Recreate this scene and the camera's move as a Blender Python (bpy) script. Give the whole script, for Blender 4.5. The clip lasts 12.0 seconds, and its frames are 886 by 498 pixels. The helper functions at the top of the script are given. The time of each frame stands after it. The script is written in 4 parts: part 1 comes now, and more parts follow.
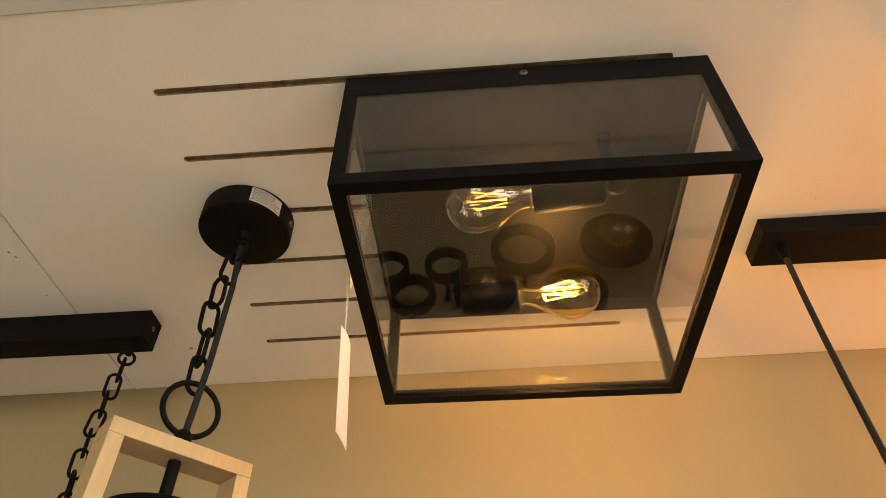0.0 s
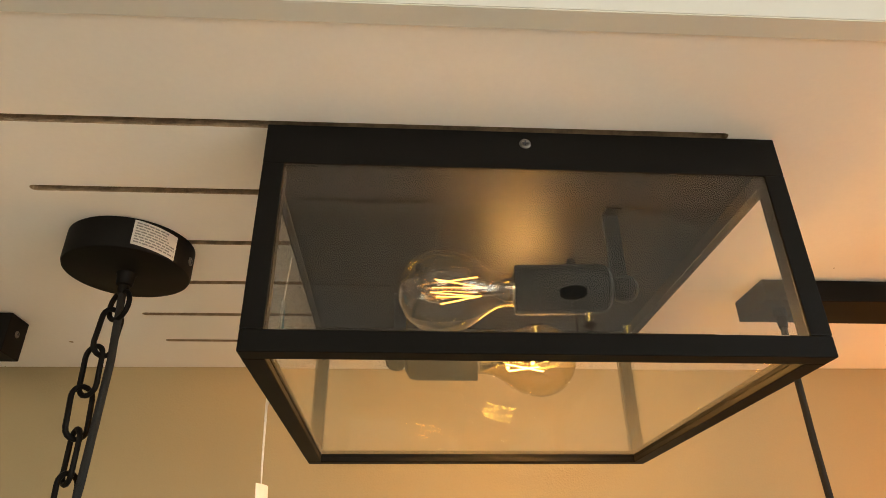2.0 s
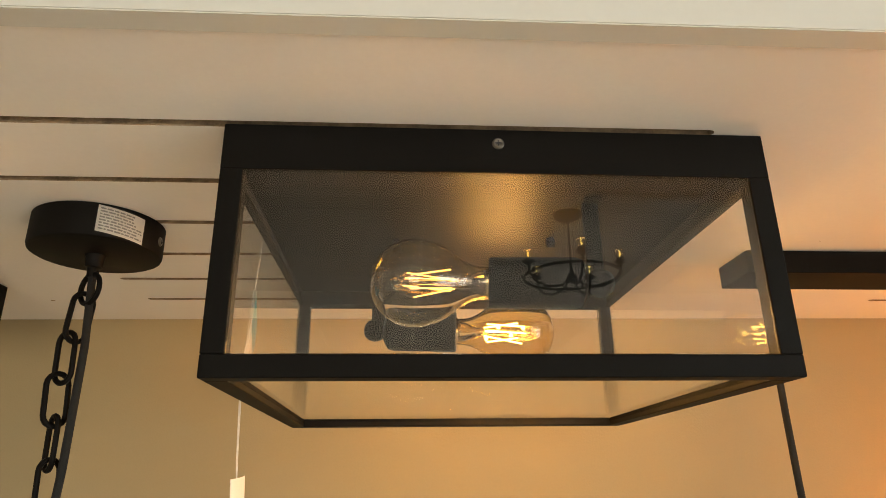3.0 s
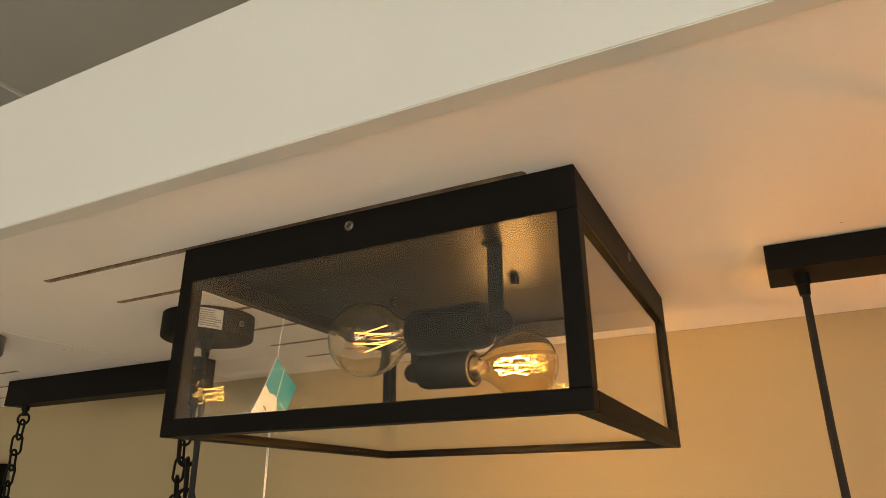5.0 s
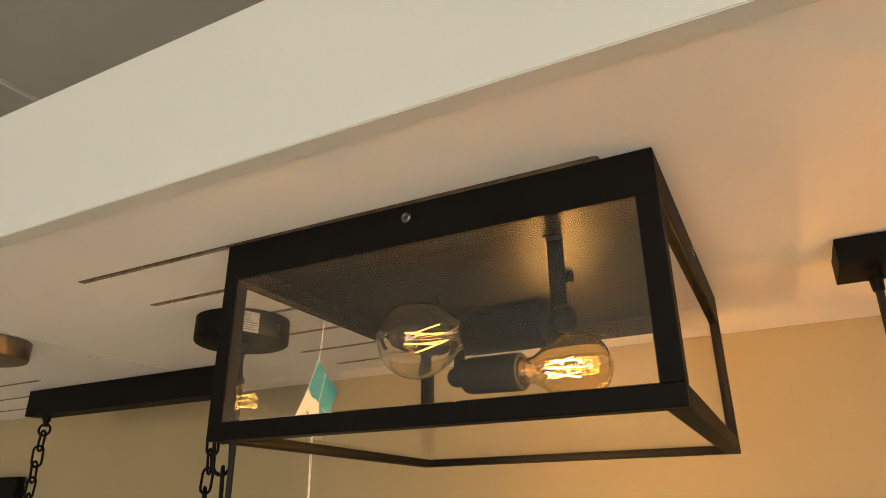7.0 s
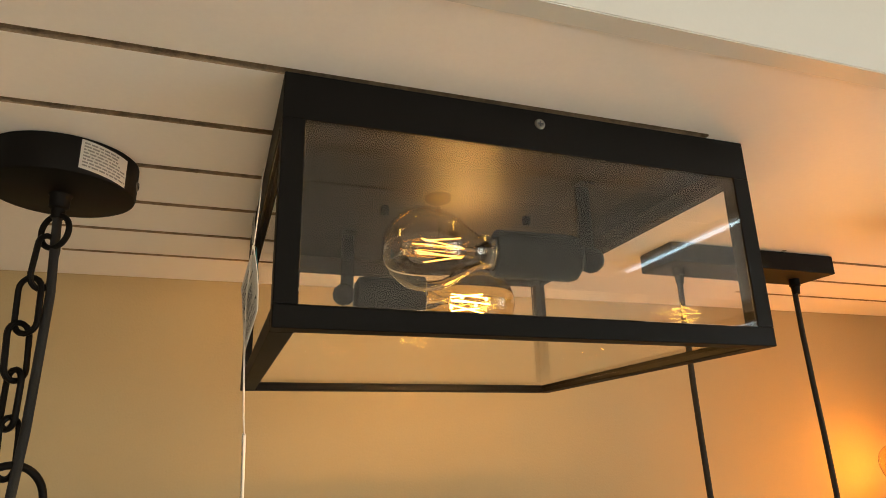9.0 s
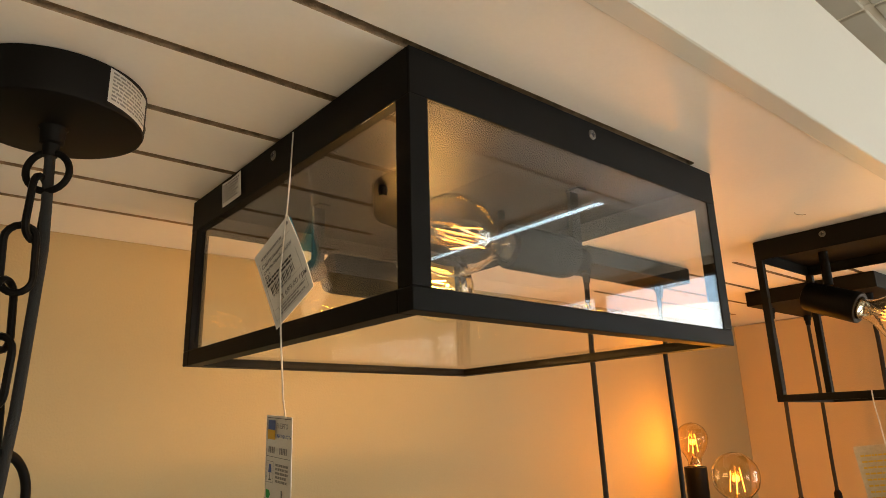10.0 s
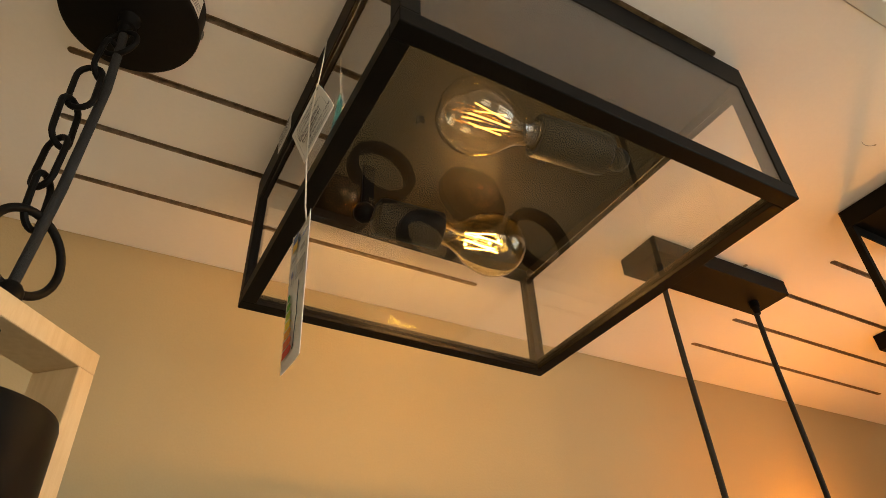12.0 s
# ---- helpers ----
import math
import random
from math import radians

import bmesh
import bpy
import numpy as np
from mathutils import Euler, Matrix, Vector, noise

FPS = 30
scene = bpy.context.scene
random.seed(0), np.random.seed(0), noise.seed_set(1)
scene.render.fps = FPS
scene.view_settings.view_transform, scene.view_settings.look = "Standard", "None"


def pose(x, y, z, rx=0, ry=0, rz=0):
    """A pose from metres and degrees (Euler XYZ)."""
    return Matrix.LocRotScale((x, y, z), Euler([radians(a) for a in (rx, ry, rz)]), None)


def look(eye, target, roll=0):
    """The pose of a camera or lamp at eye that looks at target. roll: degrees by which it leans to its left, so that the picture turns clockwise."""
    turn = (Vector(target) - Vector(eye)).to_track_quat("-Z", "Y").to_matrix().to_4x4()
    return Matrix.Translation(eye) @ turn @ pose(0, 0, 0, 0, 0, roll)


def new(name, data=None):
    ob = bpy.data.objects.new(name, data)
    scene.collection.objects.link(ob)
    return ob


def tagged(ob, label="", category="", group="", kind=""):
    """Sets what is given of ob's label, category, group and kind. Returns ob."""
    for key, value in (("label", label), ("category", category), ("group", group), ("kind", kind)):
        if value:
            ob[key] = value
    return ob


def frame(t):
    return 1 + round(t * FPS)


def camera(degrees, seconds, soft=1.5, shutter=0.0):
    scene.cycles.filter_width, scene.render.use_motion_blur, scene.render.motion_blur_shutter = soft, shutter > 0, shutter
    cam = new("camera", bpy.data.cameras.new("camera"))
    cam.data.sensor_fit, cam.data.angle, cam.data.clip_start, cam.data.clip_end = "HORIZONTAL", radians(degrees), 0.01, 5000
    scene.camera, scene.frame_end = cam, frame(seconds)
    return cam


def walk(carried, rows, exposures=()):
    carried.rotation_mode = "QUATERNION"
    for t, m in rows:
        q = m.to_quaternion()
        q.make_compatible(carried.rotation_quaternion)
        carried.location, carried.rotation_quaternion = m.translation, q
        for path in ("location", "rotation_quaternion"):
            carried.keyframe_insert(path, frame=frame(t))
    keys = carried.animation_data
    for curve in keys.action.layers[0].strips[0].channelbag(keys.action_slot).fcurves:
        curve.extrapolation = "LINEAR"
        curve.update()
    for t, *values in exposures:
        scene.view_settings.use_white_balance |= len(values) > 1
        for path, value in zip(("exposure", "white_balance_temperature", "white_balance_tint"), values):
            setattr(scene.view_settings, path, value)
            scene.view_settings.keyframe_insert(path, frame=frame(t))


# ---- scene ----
cam = camera(68.0, 12.0, 0.85)
PATH = [
    (0, (0.003, -0.005, 1.582), (-0.101, 1.436, 2.965), -0.1),
    (0.5, (-0.003, 0.015, 1.615), (-0.112, 1.589, 2.843), -0.2),
    (1, (-0.007, 0.012, 1.686), (-0.095, 1.648, 2.832), -0.5),
    (1.5, (-0.009, -0.001, 1.770), (0.023, 1.682, 2.850), -0.6),
    (2, (-0.026, -0.018, 1.879), (0.095, 1.744, 2.818), -0.7),
    (2.5, (-0.023, -0.026, 1.948), (0.122, 1.828, 2.686), -0.8),
    (4.5, (0.206, -0.055, 1.949), (-0.227, 1.795, 2.572), -0.8),
    (5, (0.338, -0.047, 1.957), (-0.492, 1.628, 2.669), -0.4),
    (5.5, (0.411, -0.019, 1.953), (-0.647, 1.504, 2.705), -0.2),
    (6, (0.410, 0.003, 1.953), (-0.683, 1.499, 2.705), -0.2),
    (6.5, (0.363, -0.018, 1.957), (-0.725, 1.482, 2.710), -0.3),
    (7, (0.287, -0.040, 1.951), (-0.551, 1.613, 2.703), -0.5),
    (7.5, (0.194, -0.066, 1.930), (-0.230, 1.741, 2.675), -0.9),
    (9.5, (-0.255, 0.016, 1.939), (0.710, 1.681, 2.482), -1.4),
    (10, (-0.339, 0.068, 1.943), (0.913, 1.537, 2.468), -1.7),
    (10.5, (-0.384, 0.103, 1.919), (0.950, 1.493, 2.454), -1.8),
    (11, (-0.355, 0.112, 1.868), (0.962, 1.469, 2.517), -1.9),
    (11.5, (-0.277, 0.139, 1.771), (0.893, 1.469, 2.699), -2.2),
    (12, (-0.221, 0.142, 1.664), (0.592, 1.527, 2.857), -2.5),
]
walk(cam, [(t, look(eye, target, roll)) for t, eye, target, roll in PATH],
     ((0, 0.05), (1.0, 0.05), (2.0, 0.16), (2.7, 0.08), (4.5, 0.02), (5.0, -0.11), (5.5, -0.10), (6.0, -0.04), (7.0, -0.07), (7.7, 0.03), (9.5, -0.06), (10.5, 0.06), (11.5, -0.02), (12, -0.04)))

# ---- light ----
world = bpy.data.worlds.new("world")
scene.world = world
world.use_nodes = True
wn = world.node_tree.nodes
sky = wn.new("ShaderNodeTexSky")
sky.sky_type, sky.sun_disc = "NISHITA", False
sky.sun_elevation, sky.sun_rotation = radians(38), radians(150)
world.node_tree.links.new(sky.outputs[0], wn["Background"].inputs[0])
wn["Background"].inputs[1].default_value = 0.12


def lamp(name, kind, m, energy, colour, **settings):
    data = bpy.data.lights.new(name, kind)
    data.energy, data.color = energy, colour
    if kind == "AREA":
        data.shape, data.size, data.size_y = "RECTANGLE", settings["size"], settings["size_y"]
    if kind == "POINT":
        data.shadow_soft_size = settings["size"]
    ob = new(name, data)
    ob.matrix_world = m
    return ob


DAY, WARM, AMBER = (1.0, 0.91, 0.74), (1.0, 0.48, 0.12), (1.0, 0.31, 0.012)
# daylight through the shop window on the right-hand side wall
lamp("window_daylight", "AREA", look((3.08, -2.4, 1.55), (0.0, -1.2, 1.7)), 70, DAY, size=2.8, size_y=2.2)
# daylight through the shop front behind
lamp("front_daylight", "AREA", look((-0.20, -4.42, 1.65), (-0.15, 0.0, 1.9)), 64, (1.0, 0.84, 0.62), size=2.2, size_y=1.5)

# ---- materials ----


def material(name, base, rough=0.5, metal=0.0, vary=0.12, scale=6.0, fine=140.0, bump=0.15, tone=None, coat=0.0, stretch=(1, 1, 1), spec=0.5):
    """A painted or raw surface with uneven tone at two scales and a fine relief."""
    m = bpy.data.materials.new(name)
    m.use_nodes = True
    n, l = m.node_tree.nodes, m.node_tree.links
    b = n["Principled BSDF"]
    b.inputs["Metallic"].default_value = metal
    b.inputs["Coat Weight"].default_value = coat
    b.inputs["Specular IOR Level"].default_value = spec
    co = n.new("ShaderNodeTexCoord")
    mp = n.new("ShaderNodeMapping")
    mp.inputs["Scale"].default_value = stretch
    l.new(co.outputs["Object"], mp.inputs[0])
    big, small = n.new("ShaderNodeTexNoise"), n.new("ShaderNodeTexNoise")
    big.inputs["Scale"].default_value, big.inputs["Detail"].default_value = scale, 5
    small.inputs["Scale"].default_value, small.inputs["Detail"].default_value = fine, 3
    for tex in (big, small):
        l.new(mp.outputs[0], tex.inputs["Vector"])
    add = n.new("ShaderNodeMath")
    add.operation = "MULTIPLY_ADD"
    add.inputs[1].default_value = 0.35
    l.new(small.outputs[0], add.inputs[0])
    l.new(big.outputs[0], add.inputs[2])
    ramp = n.new("ShaderNodeValToRGB")
    other = tone or tuple(c * (1 - vary) for c in base)
    ramp.color_ramp.elements[0].color = (*other, 1)
    ramp.color_ramp.elements[0].position = 0.5
    ramp.color_ramp.elements[1].color = (*base, 1)
    ramp.color_ramp.elements[1].position = 0.85
    l.new(add.outputs[0], ramp.inputs[0])
    l.new(ramp.outputs[0], b.inputs["Base Color"])
    rr = n.new("ShaderNodeMapRange")
    rr.inputs[3].default_value, rr.inputs[4].default_value = max(0.02, rough - 0.07), min(1, rough + 0.07)
    l.new(big.outputs[0], rr.inputs[0])
    l.new(rr.outputs[0], b.inputs["Roughness"])
    if bump:
        bp = n.new("ShaderNodeBump")
        bp.inputs["Strength"].default_value, bp.inputs["Distance"].default_value = bump, 0.001
        l.new(small.outputs[0], bp.inputs["Height"])
        l.new(bp.outputs[0], b.inputs["Normal"])
    return m


def glass(name, tint=(1, 1, 1), ior=1.45, rough=0.0):
    m = bpy.data.materials.new(name)
    m.use_nodes = True
    b = m.node_tree.nodes["Principled BSDF"]
    b.inputs["Base Color"].default_value = (*tint, 1)
    b.inputs["Transmission Weight"].default_value = 1
    b.inputs["Roughness"].default_value, b.inputs["IOR"].default_value = rough, ior
    return m


def glow(name, colour, strength):
    m = bpy.data.materials.new(name)
    m.use_nodes = True
    b = m.node_tree.nodes["Principled BSDF"]
    b.inputs["Base Color"].default_value = (*colour, 1)
    b.inputs["Emission Color"].default_value = (*colour, 1)
    b.inputs["Emission Strength"].default_value = strength
    return m


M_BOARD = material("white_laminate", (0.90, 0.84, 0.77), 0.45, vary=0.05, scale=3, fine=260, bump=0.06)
# fascia: same white laminate, its dimmer front put into a darker base
M_FASCIA = material("white_laminate_shaded", (0.69, 0.67, 0.61), 0.42, vary=0.04, scale=3, fine=260, bump=0.05)
M_MDF = material("raw_chipboard", (0.40, 0.28, 0.165), 0.9, vary=0.5, scale=120, fine=700, bump=0.8)
M_WALL = material("beige_wall_paint", (0.360, 0.277, 0.147), 0.85, vary=0.06, scale=2.2, fine=420, bump=0.3)
M_SIDE = material("cream_wall_paint", (0.56, 0.43, 0.26), 0.85, vary=0.06, scale=2.2, fine=420, bump=0.3)
M_TILE = material("mineral_ceiling_tile", (0.50, 0.48, 0.43), 0.95, vary=0.08, scale=4, fine=500, bump=0.5)
M_TEE = material("ceiling_tee_enamel", (0.72, 0.69, 0.62), 0.5, vary=0.05)
M_FLOOR = material("pale_floor_tile", (0.62, 0.57, 0.50), 0.4, vary=0.2, scale=3)
M_ROOM = material("room_wall_paint", (0.62, 0.58, 0.50), 0.9, vary=0.06)
M_BLACK = material("black_powder_coat", (0.0058, 0.0050, 0.0042), 0.55, vary=0.25, scale=9, fine=900, bump=0, spec=0.09)
M_PLATE = material("black_satin_plate", (0.0042, 0.0036, 0.0027), 0.50, vary=0.06, scale=5, fine=60, bump=0, spec=0.09)
M_SATIN = material("satin_black_cap", (0.0045, 0.0040, 0.0035), 0.5, vary=0.2, scale=12, fine=60, bump=0, spec=0.08)
M_CORD = material("black_textile_cord", (0.010, 0.0095, 0.009), 0.85, vary=0.3, scale=60, fine=2500, bump=0.6)
M_CHROME = material("brushed_nickel", (0.24, 0.215, 0.185), 0.30, 1.0, vary=0.2, scale=8, fine=500, bump=0.05, stretch=(1, 1, 12))
M_STEEL = material("zinc_screw", (0.22, 0.205, 0.18), 0.35, 1.0, vary=0.2)
M_BRASS = material("bulb_cap_brass", (0.62, 0.50, 0.30), 0.25, 1.0, vary=0.15, scale=30)
M_WOOD = material("pale_beech_wood", (0.60, 0.43, 0.225), 0.55, vary=0.3, scale=22, fine=220, bump=0.15, tone=(0.54, 0.37, 0.185), stretch=(9, 9, 1.0))
M_PAPER = material("white_card", (0.78, 0.75, 0.69), 0.75, vary=0.06, scale=30, fine=500, bump=0.2)
M_STICK = material("white_sticker", (0.80, 0.78, 0.73), 0.5, vary=0.05, scale=30, fine=500, bump=0.05)
M_STRING = material("white_string", (0.75, 0.71, 0.62), 0.9, vary=0.2, scale=300, fine=2500, bump=0.5)
M_INK = material("black_ink", (0.03, 0.03, 0.035), 0.6, vary=0.1)
M_GREY = material("grey_ink", (0.25, 0.24, 0.23), 0.6, vary=0.1)
M_TEAL = material("teal_print", (0.015, 0.22, 0.32), 0.5, vary=0.1)
M_BLUE = material("blue_print", (0.04, 0.10, 0.35), 0.5, vary=0.1)
M_YELLOW = material("yellow_print", (0.75, 0.45, 0.03), 0.5, vary=0.1)
M_WHITE = material("white_panel_enamel", (0.80, 0.79, 0.76), 0.4, vary=0.04)
M_PANEL = material("grey_white_panel", (0.52, 0.49, 0.44), 0.6, vary=0.06)
M_KRAFT = material("cream_kraft_card", (0.60, 0.50, 0.34), 0.8, vary=0.15, scale=40, fine=300, bump=0.2, stretch=(6, 6, 1))
M_PANE = glass("clear_pane", (0.985, 0.99, 0.985), 1.5)
M_BULB = glass("clear_bulb_glass", (1.0, 0.96, 0.86), 1.52)
M_AMBERGLASS = glass("amber_bulb_glass", (1.0, 0.88, 0.64), 1.45)
# rear bulb: gold tint stands in for the glow scattered inside its glass
M_GLOWGLASS = glass("glow_tinted_bulb_glass", (1.0, 0.89, 0.56), 1.55)
M_STEM = glass("bulb_stem_glass", (0.97, 0.95, 0.92), 1.50)
M_FIL = glow("warm_filament", (1.0, 0.46, 0.08), 5.5)
M_FIL_HOT = glow("bright_filament", (1.0, 0.60, 0.16), 42.0)
M_FIL_AMBER = glow("amber_filament", (1.0, 0.44, 0.06), 8.0)
M_LED = glow("led_tube", (0.62, 0.86, 1.0), 6.0)
M_OUT = glow("daylight_outside", (0.55, 0.80, 1.0), 3.2)

# ---- geometry helpers ----


def part(name, bm, mat, parent=None, label="", smooth=False, m=None):
    """Link a bmesh as one mesh object, under a thing or a part when given."""
    me = bpy.data.meshes.new(name)
    if smooth:
        for f in bm.faces:
            f.smooth = True
    bm.to_mesh(me)
    bm.free()
    for mm in mat if isinstance(mat, (list, tuple)) else [mat]:
        me.materials.append(mm)
    if smooth:
        me.set_sharp_from_angle(angle=radians(40))
    ob = new(name, me)
    if m is not None:
        ob.matrix_world = m
    if parent is not None:
        ob.parent = parent
    if label:
        ob["label"] = label
    return ob


def thing(name, label, category, m=None, group=""):
    ob = new(name)
    ob.empty_display_size = 0.02
    if m is not None:
        ob.matrix_world = m
    return tagged(ob, label, category, group)


def box(x0, y0, z0, x1, y1, z1, bevel=0.0, bm=None, seg=2):
    """A box with rounded edges."""
    b = bmesh.new()
    bmesh.ops.create_cube(b, size=1, matrix=Matrix.Translation(((x0 + x1) / 2, (y0 + y1) / 2, (z0 + z1) / 2)) @ Matrix.Diagonal((abs(x1 - x0), abs(y1 - y0), abs(z1 - z0), 1)))
    if bevel:
        bmesh.ops.bevel(b, geom=b.edges[:], offset=bevel, segments=seg, affect="EDGES", profile=0.5)
    if bm is None:
        return b
    merge(bm, b)
    return bm


def merge(bm, b):
    me = bpy.data.meshes.new("tmp")
    b.to_mesh(me)
    b.free()
    bm.from_mesh(me)
    bpy.data.meshes.remove(me)


def lathe(profile, segments=40, m=None, bm=None):
    """A solid of revolution round z from (radius, height) pairs."""
    b = bm or bmesh.new()
    rings = []
    m = m or Matrix()
    for r, z in profile:
        if r < 1e-6:
            rings.append([b.verts.new(m @ Vector((0, 0, z)))])
        else:
            rings.append([b.verts.new(m @ Vector((r * math.cos(a), r * math.sin(a), z))) for a in (2 * math.pi * i / segments for i in range(segments))])
    for p, q in zip(rings, rings[1:]):
        for i in range(segments):
            j = (i + 1) % segments
            if len(p) == 1 and len(q) > 1:
                b.faces.new((p[0], q[j], q[i]))
            elif len(q) == 1 and len(p) > 1:
                b.faces.new((p[i], p[j], q[0]))
            elif len(p) > 1:
                b.faces.new((p[i], p[j], q[j], q[i]))
    bmesh.ops.recalc_face_normals(b, faces=b.faces[:])
    return b


def tube(points, radius, closed=False, sides=10, bm=None):
    """A round bar along points."""
    b = bm or bmesh.new()
    pts = [Vector(p) for p in points]
    count = len(pts)
    rings, ref = [], None
    for i, p in enumerate(pts):
        a = pts[(i - 1) % count] if closed or i else p
        c = pts[(i + 1) % count] if closed or i < count - 1 else p
        d = (c - a).normalized()
        if ref is None:
            ref = d.orthogonal().normalized()
        ref = (ref - d * ref.dot(d)).normalized()
        side = d.cross(ref)
        rings.append([b.verts.new(p + radius * (math.cos(t) * ref + math.sin(t) * side)) for t in (2 * math.pi * k / sides for k in range(sides))])
    pairs = list(zip(rings, rings[1:])) + ([(rings[-1], rings[0])] if closed else [])
    for p, q in pairs:
        for k in range(sides):
            b.faces.new((p[k], p[(k + 1) % sides], q[(k + 1) % sides], q[k]))
    if not closed:
        b.faces.new(rings[0][::-1])
        b.faces.new(rings[-1])
    bmesh.ops.recalc_face_normals(b, faces=b.faces[:])
    return b


def flat(points, m=None):
    b = bmesh.new()
    b.faces.new([b.verts.new((m or Matrix()) @ Vector(p)) for p in points])
    return b


def words(name, text, size, mat, m, parent, align="LEFT"):
    """Lettering as a thin mesh."""
    cu = bpy.data.curves.new(name, "FONT")
    cu.body, cu.size, cu.align_x, cu.extrude, cu.resolution_u = text, size, align, 0.00004, 2
    tmp = bpy.data.objects.new("tmp", cu)
    scene.collection.objects.link(tmp)
    bpy.context.view_layer.update()
    me = bpy.data.meshes.new_from_object(tmp.evaluated_get(bpy.context.evaluated_depsgraph_get()))
    bpy.data.objects.remove(tmp)
    me.materials.clear()
    me.materials.append(mat)
    ob = new(name, me)
    ob.matrix_world = m
    if parent is not None:
        ob.parent = parent
    return ob


# ---- the display niche: slotted ceiling board, fascia, walls ----
CEIL = 2.1716                      # underside of the board
SLOPE_F, SLOPE_S, SLOPE_W = -0.0080, -0.0080, -0.0222


def front_y(x):
    return 0.2402 + SLOPE_F * x


def wall_y(x):
    return 0.8955 + SLOPE_W * x


def slot_y(x, k):
    return 0.3530 + 0.0878 * k - (0.0062 + 0.0018 * k) * (x + 0.324)


def slotted_board(x0, x1, slots, y_near, y_far, shift):
    """Underside with routed slots: white faces and raw chipboard grooves."""
    bm = bmesh.new()
    half, deep, turns = 0.0040, 0.007, 6
    s0, s1 = slots
    rows = [(lambda x, k=k: slot_y(x, k) + shift) for k in range(6)]
    edges = [lambda x: y_near(x)]
    for r in rows:
        edges += [lambda x, r=r: r(x) - half, lambda x, r=r: r(x) + half]
    edges.append(lambda x: y_far(x))

    def v(x, y, z=CEIL):
        return bm.verts.new((x, y, z))

    xs = [x0, s0, s1, x1]
    for i in range(0, len(edges), 2):
        lo, hi = edges[i], edges[i + 1]
        for a, c in zip(xs, xs[1:]):
            bm.faces.new((v(a, lo(a)), v(a, hi(a)), v(c, hi(c)), v(c, lo(c))))
    for r in rows:
        for a, c, e, way in ((x0, s0, s0 + half, -1), (x1, s1, s1 - half, 1)):
            arc = [(e + way * half * math.cos(t), r(e) + half * math.sin(t)) for t in (-math.pi / 2 + math.pi * k / turns for k in range(turns + 1))]
            bm.faces.new([v(a, r(a) - half), v(a, r(a) + half), v(c, r(c) + half)] + [v(*p) for p in arc[::-1]] + [v(c, r(c) - half)])
        a, c = s0 + half, s1 - half
        rim = [(a - half * math.cos(t), r(a) + half * math.sin(t)) for t in (-math.pi / 2 + math.pi * k / turns for k in range(turns + 1))]
        rim += [(c + half * math.cos(t), r(c) + half * math.sin(t)) for t in (math.pi / 2 - math.pi * k / turns for k in range(turns + 1))]
        low, top = [v(*p) for p in rim], [v(*p, CEIL + deep) for p in rim]
        for k in range(len(rim)):
            q = (k + 1) % len(rim)
            bm.faces.new((low[k], low[q], top[q], top[k])).material_index = 1
        bm.faces.new(top).material_index = 1
    bmesh.ops.remove_doubles(bm, verts=bm.verts[:], dist=1e-5)
    bmesh.ops.recalc_face_normals(bm, faces=bm.faces[:])
    # solid body above the routed face
    up = CEIL + 0.018
    quad = [(x0, y_near(x0)), (x1, y_near(x1)), (x1, y_far(x1)), (x0, y_far(x0))]
    lower, upper = [bm.verts.new((*p, CEIL)) for p in quad], [bm.verts.new((*p, up)) for p in quad]
    for k in range(4):
        bm.faces.new((lower[k], lower[(k + 1) % 4], upper[(k + 1) % 4], upper[k]))
    bm.faces.new(upper)
    return bm


RIGHT_X = 1.325
LEFT_X = -3.2
FASCIA_T = 0.016
edge = lambda x: front_y(x) + FASCIA_T + 0.0005
back = lambda x: wall_y(x) - 0.001
for k, (x0, x1, slots, shift) in enumerate(((-0.577, RIGHT_X - 0.001, None, 0), (-1.61, -0.5795, (-1.37, -0.842), 0.030), (LEFT_X, -1.6125, (-2.39, -1.87), 0.035))):
    if slots:
        bm = slotted_board(x0, x1, slots, edge, back, shift)
    else:
        bm = slotted_board(x0, 0.405, (-0.324, 0.2070), edge, back, 0)
        merge(bm, slotted_board(0.405, x1, (0.620, 1.124), edge, back, 0))
    tagged(part("ceiling_%d" % (k + 1), bm, [M_BOARD, M_MDF]), "white laminated display ceiling board with routed chipboard slots", "ceiling", kind="structure")

# fascia, 136 mm high
bm = bmesh.new()
for z0, z1 in ((CEIL - 0.0012, 2.3055),):
    pts = [(LEFT_X, front_y(LEFT_X)), (RIGHT_X + 0.4, front_y(RIGHT_X + 0.4)), (RIGHT_X + 0.4, front_y(RIGHT_X + 0.4) + FASCIA_T), (LEFT_X, front_y(LEFT_X) + FASCIA_T)]
    lo, hi = [bm.verts.new((*p, z0)) for p in pts], [bm.verts.new((*p, z1)) for p in pts]
    bm.faces.new(lo)
    bm.faces.new(hi)
    for k in range(4):
        bm.faces.new((lo[k], lo[(k + 1) % 4], hi[(k + 1) % 4], hi[k]))
bmesh.ops.recalc_face_normals(bm, faces=bm.faces[:])
bmesh.ops.bevel(bm, geom=bm.edges[:], offset=0.0007, segments=2, affect="EDGES")
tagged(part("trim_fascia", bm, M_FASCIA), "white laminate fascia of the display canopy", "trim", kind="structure")


